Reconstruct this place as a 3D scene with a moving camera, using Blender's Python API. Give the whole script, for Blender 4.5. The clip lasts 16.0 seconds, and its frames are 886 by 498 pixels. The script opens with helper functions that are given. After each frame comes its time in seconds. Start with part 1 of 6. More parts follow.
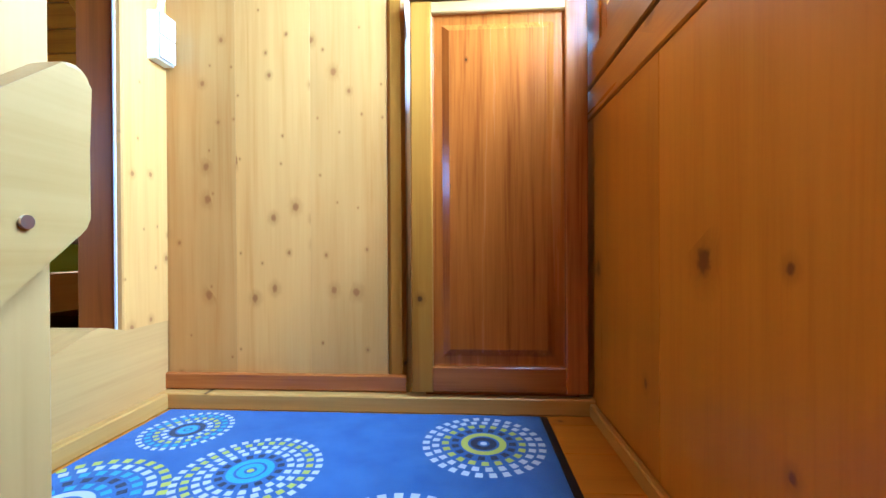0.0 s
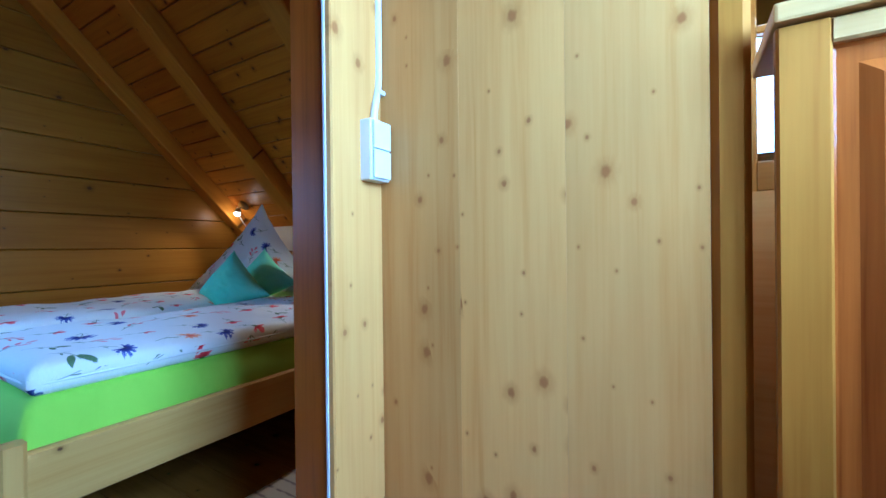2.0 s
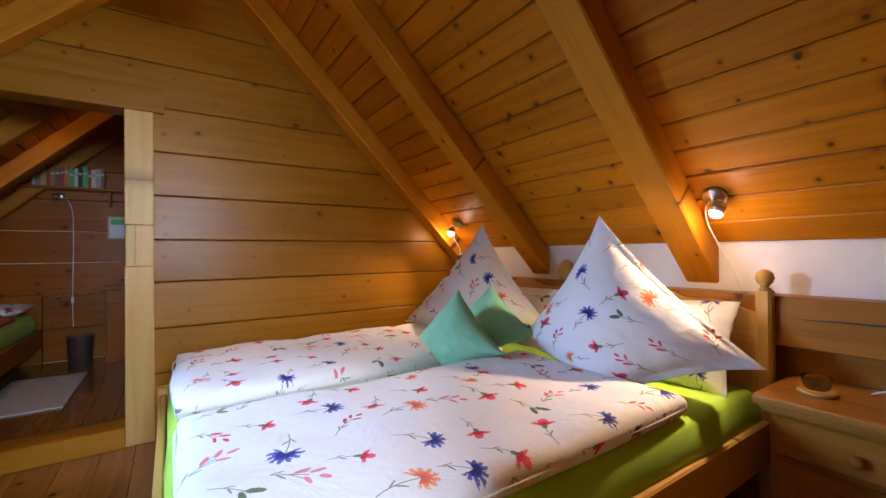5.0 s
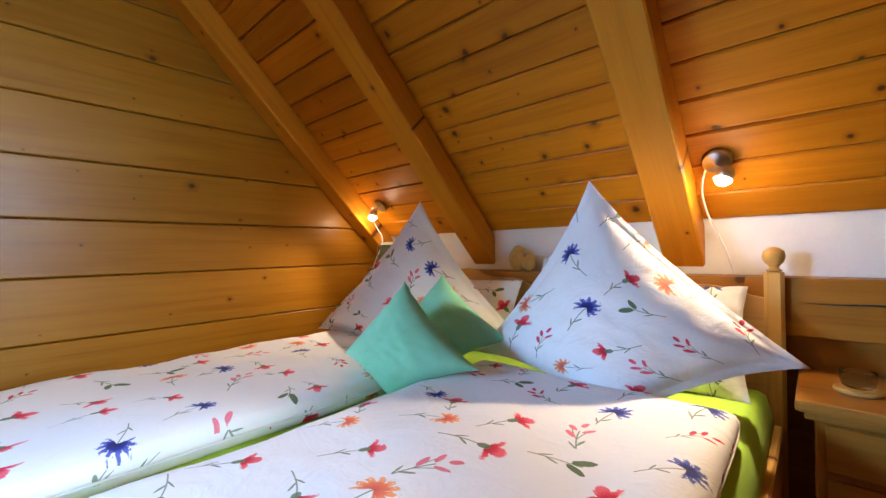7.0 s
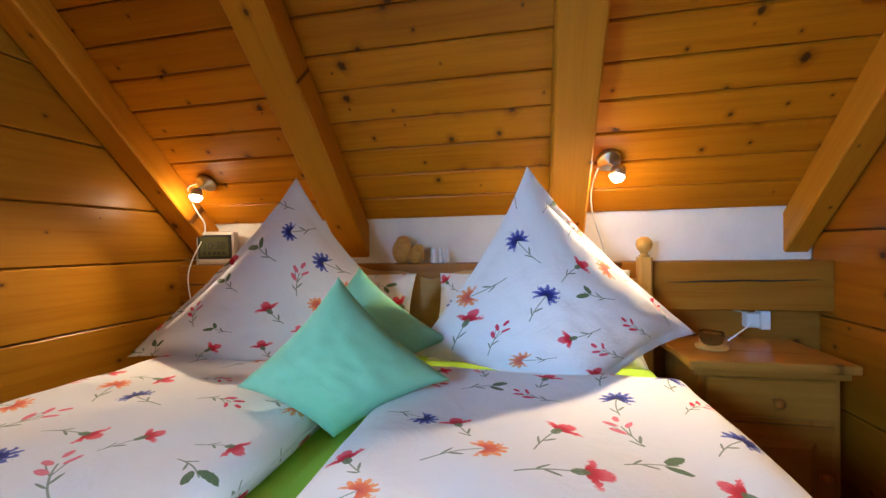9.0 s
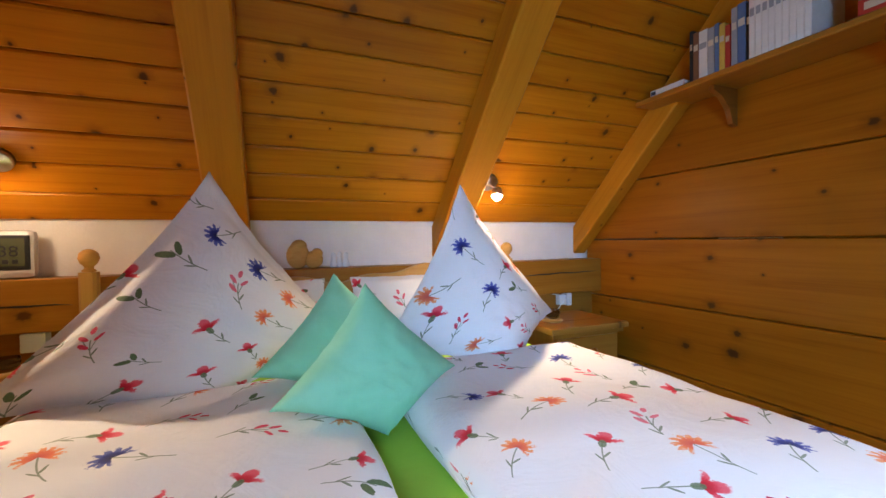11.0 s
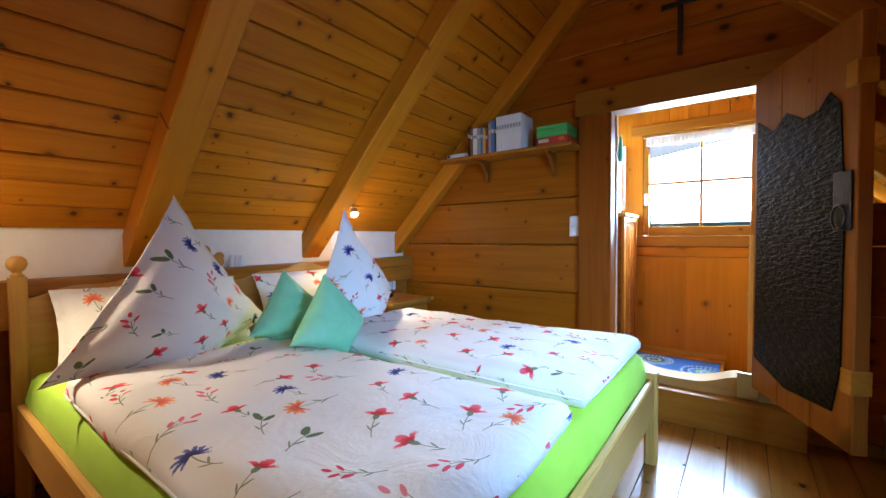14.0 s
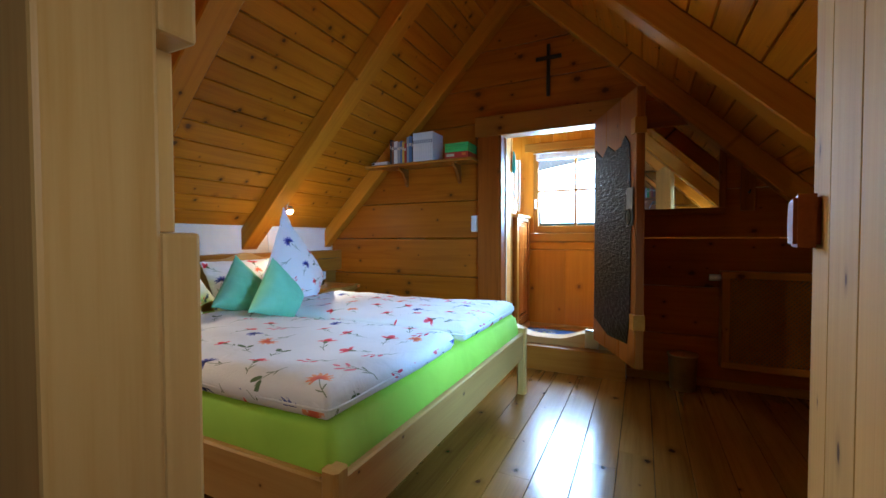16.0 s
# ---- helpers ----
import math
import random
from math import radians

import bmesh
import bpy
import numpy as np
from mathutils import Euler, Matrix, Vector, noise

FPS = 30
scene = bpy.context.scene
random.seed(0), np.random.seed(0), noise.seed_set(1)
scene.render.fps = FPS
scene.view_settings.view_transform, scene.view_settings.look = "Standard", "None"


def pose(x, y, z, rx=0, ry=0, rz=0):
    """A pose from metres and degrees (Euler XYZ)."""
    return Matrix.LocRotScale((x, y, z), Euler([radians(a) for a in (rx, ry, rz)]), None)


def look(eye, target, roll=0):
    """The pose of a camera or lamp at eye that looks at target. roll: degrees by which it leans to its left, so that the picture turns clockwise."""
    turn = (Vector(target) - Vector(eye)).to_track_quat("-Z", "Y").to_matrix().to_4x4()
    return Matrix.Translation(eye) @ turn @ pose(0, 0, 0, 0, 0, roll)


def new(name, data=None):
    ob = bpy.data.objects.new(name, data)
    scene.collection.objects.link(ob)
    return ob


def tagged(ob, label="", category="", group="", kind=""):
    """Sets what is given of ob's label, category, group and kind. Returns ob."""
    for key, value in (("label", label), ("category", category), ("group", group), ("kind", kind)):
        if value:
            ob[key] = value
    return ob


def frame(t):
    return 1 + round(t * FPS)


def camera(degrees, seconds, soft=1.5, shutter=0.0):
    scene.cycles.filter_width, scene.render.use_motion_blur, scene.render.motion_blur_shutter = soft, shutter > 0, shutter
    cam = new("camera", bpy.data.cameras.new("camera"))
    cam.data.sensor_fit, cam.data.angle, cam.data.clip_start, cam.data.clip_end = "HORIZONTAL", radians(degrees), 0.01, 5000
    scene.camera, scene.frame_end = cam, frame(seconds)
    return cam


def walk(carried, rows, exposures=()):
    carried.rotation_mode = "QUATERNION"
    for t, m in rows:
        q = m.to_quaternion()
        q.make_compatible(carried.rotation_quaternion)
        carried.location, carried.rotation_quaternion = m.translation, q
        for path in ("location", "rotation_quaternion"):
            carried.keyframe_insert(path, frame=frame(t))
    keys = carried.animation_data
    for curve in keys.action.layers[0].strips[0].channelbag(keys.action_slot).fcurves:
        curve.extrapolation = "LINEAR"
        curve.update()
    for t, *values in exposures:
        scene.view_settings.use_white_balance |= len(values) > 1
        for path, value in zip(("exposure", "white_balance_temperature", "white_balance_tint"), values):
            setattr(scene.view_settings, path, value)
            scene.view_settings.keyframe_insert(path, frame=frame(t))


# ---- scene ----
import collections
cam = camera(94.6, 16.0)
# seconds, x, y, z, yaw, pitch, roll
PATH = [
    (0.0, -0.237, 0.174, 0.503, 3.47, -0.28, 0.31),
    (0.5, -0.284, 0.313, 0.645, 10.27, -0.60, 0.30),
    (1.0, -0.355, 0.440, 0.745, 16.59, -0.54, 0.52),
    (1.5, -0.451, 0.531, 0.822, 23.89, -0.37, 0.65),
    (2.0, -0.526, 0.609, 0.916, 30.80, -0.18, 0.63),
    (2.5, -0.615, 0.691, 0.994, 38.00, -0.13, 0.65),
    (3.0, -0.699, 0.780, 1.067, 48.20, -0.08, 0.70),
    (3.5, -0.814, 0.823, 1.105, 54.94, 0.22, 0.48),
    (4.0, -0.992, 0.859, 1.128, 56.88, 0.36, 0.39),
    (4.5, -1.163, 0.905, 1.116, 57.42, 0.41, 0.54),
    (7.0, -1.876, 1.160, 1.020, 42.31, 0.20, 1.02),
    (7.5, -1.988, 1.173, 1.011, 38.18, -0.01, 1.13),
    (8.0, -2.089, 1.142, 1.002, 28.44, -0.21, 1.02),
    (8.5, -2.252, 1.116, 1.003, 18.84, -0.48, 1.06),
    (9.0, -2.449, 1.139, 0.994, 11.90, -0.64, 1.04),
    (9.5, -2.610, 1.101, 0.981, 4.65, -0.51, 0.95),
    (10.0, -2.764, 1.051, 0.992, -5.15, -0.66, 0.82),
    (12.5, -3.774, 1.028, 1.064, -39.19, -1.57, 0.73),
    (13.0, -3.935, 0.936, 1.077, -42.67, -1.53, 0.63),
    (13.5, -4.068, 0.755, 1.097, -47.17, -1.67, 0.54),
    (14.0, -4.110, 0.580, 1.077, -53.59, -1.65, 0.36),
    (14.5, -4.206, 0.474, 1.044, -58.75, -1.63, 0.22),
    (15.0, -4.327, 0.370, 1.009, -61.02, -1.54, 0.25),
    (15.5, -4.453, 0.286, 1.027, -63.25, -1.67, 0.09),
    (16.0, -4.609, 0.225, 1.022, -64.07, -1.50, 0.16),
]
walk(cam, [(t, pose(x, y, z, 90 + pitch, roll, yaw)) for t, x, y, z, yaw, pitch, roll in PATH],
     exposures=[(0.0, 0.95, 5600, 18), (0.5, 0.75, 5000, 13), (1.0, 0.5, 4250, 8), (2.0, 0.12, 4700, 12), (3.5, 0.0, 5500, 15), (4.5, 0.75, 7300, 34), (7.0, 1.3, 6700, 22), (8.5, 1.2, 6700, 21), (10.0, 1.15, 7000, 25), (12.5, 1.45, 6500, 20), (14.5, 1.15, 6200, 19), (16.0, 1.0, 5850, 15)])

# ---- world, sun, large lights ----
world = bpy.data.worlds.new("world")
scene.world = world
world.use_nodes = True
wn = world.node_tree.nodes
sky = wn.new("ShaderNodeTexSky")
sky.sky_type = "NISHITA"
sky.sun_disc = False
sky.sun_elevation = radians(42)
sky.sun_rotation = radians(150)
sky.air_density, sky.dust_density = 1.2, 2.5
wn["Background"].inputs["Strength"].default_value = 0.15
world.node_tree.links.new(sky.outputs[0], wn["Background"].inputs["Color"])


def lamp(name, kind, m, energy, colour, **more):
    data = bpy.data.lights.new(name, kind)
    data.energy, data.color = energy, colour
    if "size" in more:
        data.shape, data.size, data.size_y = "RECTANGLE", more["size"][0], more["size"][1]
    if "radius" in more:
        data.shadow_soft_size = more["radius"]
    if "cone" in more:
        data.spot_size, data.spot_blend = radians(more["cone"]), more["blend"]
    if "spread" in more:
        data.spread = radians(more["spread"])
    if "angle" in more:
        data.angle = radians(more["angle"])
    ob = new(name, data)
    ob.matrix_world = m
    return ob


# overcast sun outside
lamp("sun", "SUN", look((6, -3, 6), (0, 0, 0)), 1.0, (1.0, 0.95, 0.88), angle=12)
# daylight that comes in at the landing's two windows
lamp("daylight_east", "AREA", look((0.27, 0.925, 1.56), (-2.0, 0.8, 0.75)), 74, (0.43, 0.72, 1.0), size=(0.78, 0.76))
lamp("daylight_north", "AREA", look((-0.14, 1.955, 1.6), (-0.3, 0.2, 0.8)), 16, (0.47, 0.74, 1.0), size=(0.5, 0.9))
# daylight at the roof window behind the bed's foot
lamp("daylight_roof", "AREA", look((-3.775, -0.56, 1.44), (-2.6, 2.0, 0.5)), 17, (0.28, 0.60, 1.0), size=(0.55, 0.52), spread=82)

# fill light on the door post, from an added, unseen roof window
lamp("fill_door_post", "AREA", look((-5.03, -0.56, 1.44), (-4.35, 0.74, 1.05)), 0.6, (0.80, 0.92, 1.0), size=(0.13, 0.5), spread=60)

# the two bedside spots and the ceiling lamp
WARM = (1.0, 0.83, 0.54)
for sx in (-4.06, -2.10):
    lamp("spot_light", "SPOT", look((sx, 2.84, 1.225), (sx * 0.6 - 1.25, 2.0, 0.5)), 21.0, WARM, radius=0.02, cone=112, blend=0.7)
    lamp("bulb_light", "POINT", pose(sx, 2.835, 1.225), 1.25, WARM, radius=0.025)
lamp("ceiling_light", "POINT", pose(-3.12, 0.88, 2.17), 0.25, WARM, radius=0.12)
# added warm fill for the small room, from a lamp out of view
lamp("small_room_fill", "POINT", pose(-5.45, -0.2, 1.85), 22.0, (1.0, 0.66, 0.34), radius=0.12)

# ---- materials ----


def mat(name, rough=0.5, metal=0.0, colour=(0.5, 0.5, 0.5)):
    m = bpy.data.materials.new(name)
    m.use_nodes = True
    b = m.node_tree.nodes["Principled BSDF"]
    b.inputs["Base Color"].default_value = (*colour, 1)
    b.inputs["Roughness"].default_value = rough
    b.inputs["Metallic"].default_value = metal
    return m


class Net:
    """Short-hand for building node trees."""

    def __init__(self, m):
        self.t = m.node_tree
        self.bsdf = self.t.nodes["Principled BSDF"]

    def put(self, socket, value):
        if isinstance(value, bpy.types.NodeSocket):
            self.t.links.new(value, socket)
        else:
            socket.default_value = value

    def math(self, op, a, b=0.0, c=0.0):
        n = self.t.nodes.new("ShaderNodeMath")
        n.operation = op
        for i, v in enumerate((a, b, c)):
            self.put(n.inputs[i], v)
        return n.outputs[0]

    def vec(self, op, a, b=(0, 0, 0)):
        n = self.t.nodes.new("ShaderNodeVectorMath")
        n.operation = op
        self.put(n.inputs[0], a)
        if op == "SCALE":
            self.put(n.inputs["Scale"], b)
        else:
            self.put(n.inputs[1], b)
        return n.outputs["Value"] if op in ("LENGTH", "DOT_PRODUCT") else n.outputs["Vector"]

    def xyz(self, v):
        n = self.t.nodes.new("ShaderNodeSeparateXYZ")
        self.put(n.inputs[0], v)
        return n.outputs

    def join(self, x, y, z=0.0):
        n = self.t.nodes.new("ShaderNodeCombineXYZ")
        for i, v in enumerate((x, y, z)):
            self.put(n.inputs[i], v)
        return n.outputs[0]

    def noise(self, v, scale, detail=3.0, rough=0.55, warp=0.0):
        n = self.t.nodes.new("ShaderNodeTexNoise")
        self.put(n.inputs["Vector"], v)
        n.inputs["Scale"].default_value = scale
        n.inputs["Detail"].default_value = detail
        n.inputs["Roughness"].default_value = rough
        n.inputs["Distortion"].default_value = warp
        return n.outputs["Fac"]

    def ramp(self, fac, stops, how="LINEAR"):
        n = self.t.nodes.new("ShaderNodeValToRGB")
        self.put(n.inputs[0], fac)
        r = n.color_ramp
        r.interpolation = how
        while len(r.elements) < len(stops):
            r.elements.new(0.5)
        for e, (p, c) in zip(r.elements, stops):
            e.position = p
            e.color = (*c, 1) if len(c) == 3 else c
        return n.outputs["Color"]

    def mix(self, fac, a, b, how="MIX"):
        n = self.t.nodes.new("ShaderNodeMix")
        n.data_type = "RGBA"
        n.blend_type = how
        self.put(n.inputs["Factor"], fac)
        for k, v in (("A", a), ("B", b)):
            s = [i for i in n.inputs if i.name == k and i.type == "RGBA"][0]
            self.put(s, (*v, 1) if isinstance(v, tuple) and len(v) == 3 else v)
        return [o for o in n.outputs if o.type == "RGBA"][0]

    def step(self, v, lo, hi):
        n = self.t.nodes.new("ShaderNodeMapRange")
        n.interpolation_type = "SMOOTHSTEP"
        self.put(n.inputs["Value"], v)
        n.inputs["From Min"].default_value = lo
        n.inputs["From Max"].default_value = hi
        return n.outputs["Result"]

    def bump(self, height, strength, distance=0.002):
        n = self.t.nodes.new("ShaderNodeBump")
        n.inputs["Strength"].default_value = strength
        n.inputs["Distance"].default_value = distance
        self.put(n.inputs["Height"], height)
        self.t.links.new(n.outputs[0], self.bsdf.inputs["Normal"])

    def coords(self, kind="Object"):
        return self.t.nodes.new("ShaderNodeTexCoord").outputs[kind]

    def random(self):
        return self.t.nodes.new("ShaderNodeObjectInfo").outputs["Random"]

    def island(self):
        return self.t.nodes.new("ShaderNodeNewGeometry").outputs["Random Per Island"]


def wood(name, light, dark, knot=(0.07, 0.022, 0.006), rough=0.38, knots=0.45, grain="x", islands=False, knot_size=1.0, tone=0.16, coat=0.0, dens=1.0):
    """Varnished softwood; the grain runs along one local axis."""
    m = mat(name, rough)
    n = Net(m)
    p = n.xyz(n.coords())
    order = {"x": (0, 1, 2), "y": (1, 0, 2), "z": (2, 0, 1), "zx": (2, 1, 0)}[grain]
    r = n.island() if islands else n.random()
    shift = n.math("MULTIPLY", r, 37.0)
    u = n.math("ADD", p[order[0]], shift)
    v = n.math("ADD", p[order[1]], n.math("MULTIPLY", r, 19.0))
    w = p[order[2]]
    # knots: some of the cells of a stretched pattern
    vor = n.t.nodes.new("ShaderNodeTexVoronoi")
    vor.voronoi_dimensions = "2D"
    vor.inputs["Scale"].default_value = 1.0
    n.put(vor.inputs["Vector"], n.join(n.math("MULTIPLY", u, 4.2 * dens), n.math("MULTIPLY", v, 8.5 * dens)))
    pick = n.math("GREATER_THAN", n.xyz(vor.outputs["Color"])[0], 1.0 - knots)
    size = n.math("ADD", n.math("MULTIPLY", n.math("POWER", n.xyz(vor.outputs["Color"])[1], 2.2), 0.085 * knot_size), 0.020 * knot_size)
    off = n.vec("SUBTRACT", n.join(n.math("MULTIPLY", u, 4.2 * dens), n.math("MULTIPLY", v, 8.5 * dens)), vor.outputs["Position"])
    ox, oy, _ = n.xyz(off)
    dist = n.vec("LENGTH", n.join(n.math("MULTIPLY", ox, 1.15), n.math("MULTIPLY", oy, 0.72)))
    rel = n.math("DIVIDE", dist, size)
    rel = n.math("ADD", rel, n.math("MULTIPLY", n.math("SUBTRACT", n.noise(n.join(n.math("MULTIPLY", u, 55.0), n.math("MULTIPLY", v, 75.0)), 1.0, 2.0), 0.5), 1.1))
    core = n.math("MULTIPLY", n.math("SUBTRACT", 1.0, n.step(rel, 0.5, 1.25)), pick)
    halo = n.math("MULTIPLY", n.math("SUBTRACT", 1.0, n.step(rel, 0.8, 3.2)), pick)
    # grain bends round the knots
    vv = n.math("ADD", v, n.math("MULTIPLY", n.math("MULTIPLY", halo, oy), 0.05))
    g1 = n.noise(n.join(n.math("MULTIPLY", u, 1.1), n.math("MULTIPLY", vv, 26.0), n.math("MULTIPLY", w, 26.0)), 1.0, 3.5, 0.6, 0.5)
    g2 = n.noise(n.join(n.math("MULTIPLY", u, 5.0), n.math("MULTIPLY", vv, 160.0), n.math("MULTIPLY", w, 160.0)), 1.0, 2.0)
    big = n.noise(n.join(n.math("MULTIPLY", u, 0.8), n.math("MULTIPLY", v, 3.0), w), 1.3, 2.0)
    mixd = n.math("ADD", n.math("MULTIPLY", g1, 0.75), n.math("MULTIPLY", g2, 0.25))
    mid = tuple(0.62 * a + 0.38 * b for a, b in zip(light, dark))
    col = n.ramp(mixd, [(0.28, dark), (0.47, mid), (0.66, light)])
    shade = n.math("ADD", n.math("MULTIPLY", n.math("SUBTRACT", r, 0.5), tone * 2), n.math("MULTIPLY", n.math("SUBTRACT", big, 0.5), 0.7))
    col = n.mix(1.0, col, n.ramp(n.math("ADD", shade, 0.5), [(0.0, (0.62, 0.55, 0.48)), (0.5, (0.95, 0.95, 0.95)), (1.0, (1.18, 1.16, 1.08))]), "MULTIPLY")
    col = n.mix(n.math("MULTIPLY", halo, 0.48), col, tuple(0.5 * a + 0.3 * b for a, b in zip(dark, knot)))
    col = n.mix(n.math("MULTIPLY", core, 0.94), col, knot)
    n.put(n.bsdf.inputs["Base Color"], col)
    n.put(n.bsdf.inputs["Roughness"], n.math("ADD", rough - 0.08, n.math("MULTIPLY", g1, 0.18)))
    n.bsdf.inputs["Coat Weight"].default_value = coat
    n.bsdf.inputs["Specular IOR Level"].default_value = 0.17
    n.bsdf.inputs["Coat Roughness"].default_value = 0.12
    n.bump(n.math("ADD", n.math("MULTIPLY", g1, 0.6), n.math("MULTIPLY", g2, 0.25)), 0.25, 0.0015)
    return m


HONEY = ((0.60, 0.215, 0.009), (0.41, 0.118, 0.004))
wood_ceiling = wood("pine_ceiling", *HONEY, grain="x", islands=True, knots=0.62, knot_size=1.0, rough=0.40, dens=1.25)
wood_beam = wood("pine_beam", (0.58, 0.225, 0.014), (0.45, 0.150, 0.008), knots=0.4, rough=0.42)
wood_west = wood("pine_log_wall", (0.37, 0.150, 0.010), (0.26, 0.090, 0.004), knots=0.30, rough=0.34, knot_size=0.8)
wood_east = wood("pine_east_wall", (0.42, 0.128, 0.006), (0.27, 0.068, 0.003), knots=0.46, rough=0.36, knot_size=1.4)
wood_floor = wood("pine_floor", (0.30, 0.125, 0.020), (0.19, 0.066, 0.008), knots=0.3, rough=0.20, coat=0.6)
wood_pale = wood("pale_pine", (0.63, 0.350, 0.110), (0.53, 0.250, 0.062), knots=0.55, rough=0.34, knot=(0.30, 0.115, 0.030), knot_size=1.25, dens=1.75)
wood_new = wood("new_pine", (0.55, 0.335, 0.12), (0.45, 0.25, 0.075), knots=0.08, rough=0.45, knot=(0.3, 0.14, 0.05))
wood_frame = wood("pine_frame", (0.40, 0.17, 0.022), (0.28, 0.10, 0.010), knots=0.28, rough=0.38, knot_size=1.2)
wood_bed = wood("bed_wood", (0.58, 0.34, 0.10), (0.46, 0.23, 0.05), knots=0.12, rough=0.36)
wood_orange = wood("orange_panel", (0.60, 0.235, 0.018), (0.50, 0.170, 0.010), knots=0.16, rough=0.30, knot_size=1.5, knot=(0.19, 0.06, 0.015))
wood_red = wood("red_larch", (0.46, 0.15, 0.03), (0.20, 0.04, 0.007), knots=0.05, rough=0.22, coat=0.4)
wood_night = wood("nightstand_pine", (0.38, 0.16, 0.025), (0.27, 0.095, 0.011), knots=0.25, rough=0.34)
wood_dark = wood("old_larch_door", (0.33, 0.108, 0.014), (0.18, 0.052, 0.006), knots=0.2, rough=0.42)


def plain(name, colour, rough=0.5, metal=0.0, vary=0.12, scale=9.0, bumps=0.05, grit=60.0):
    m = mat(name, rough, metal)
    n = Net(m)
    c = n.coords()
    a = n.noise(c, scale, 3.0)
    b = n.noise(c, grit, 3.0)
    lo = tuple(v * (1 - vary) for v in colour)
    hi = tuple(min(1.0, v * (1 + vary)) for v in colour)
    n.put(n.bsdf.inputs["Base Color"], n.ramp(n.math("ADD", n.math("MULTIPLY", a, 0.7), n.math("MULTIPLY", b, 0.3)), [(0.3, lo), (0.7, hi)]))
    n.put(n.bsdf.inputs["Roughness"], n.math("ADD", rough - 0.06, n.math("MULTIPLY", b, 0.12)))
    n.bump(b, bumps, 0.002)
    return m


plaster = plain("white_plaster", (0.80, 0.77, 0.72), 0.9, vary=0.05, bumps=0.35, grit=90)
white_plastic = plain("white_plastic", (0.72, 0.76, 0.78), 0.35, vary=0.03, bumps=0.02)
steel = plain("brushed_steel", (0.62, 0.60, 0.57), 0.3, 1.0, vary=0.08, grit=150)
iron = plain("black_iron", (0.025, 0.024, 0.026), 0.35, 0.7, vary=0.4, bumps=0.6, grit=45)
black = plain("black_plastic", (0.012, 0.012, 0.013), 0.4)


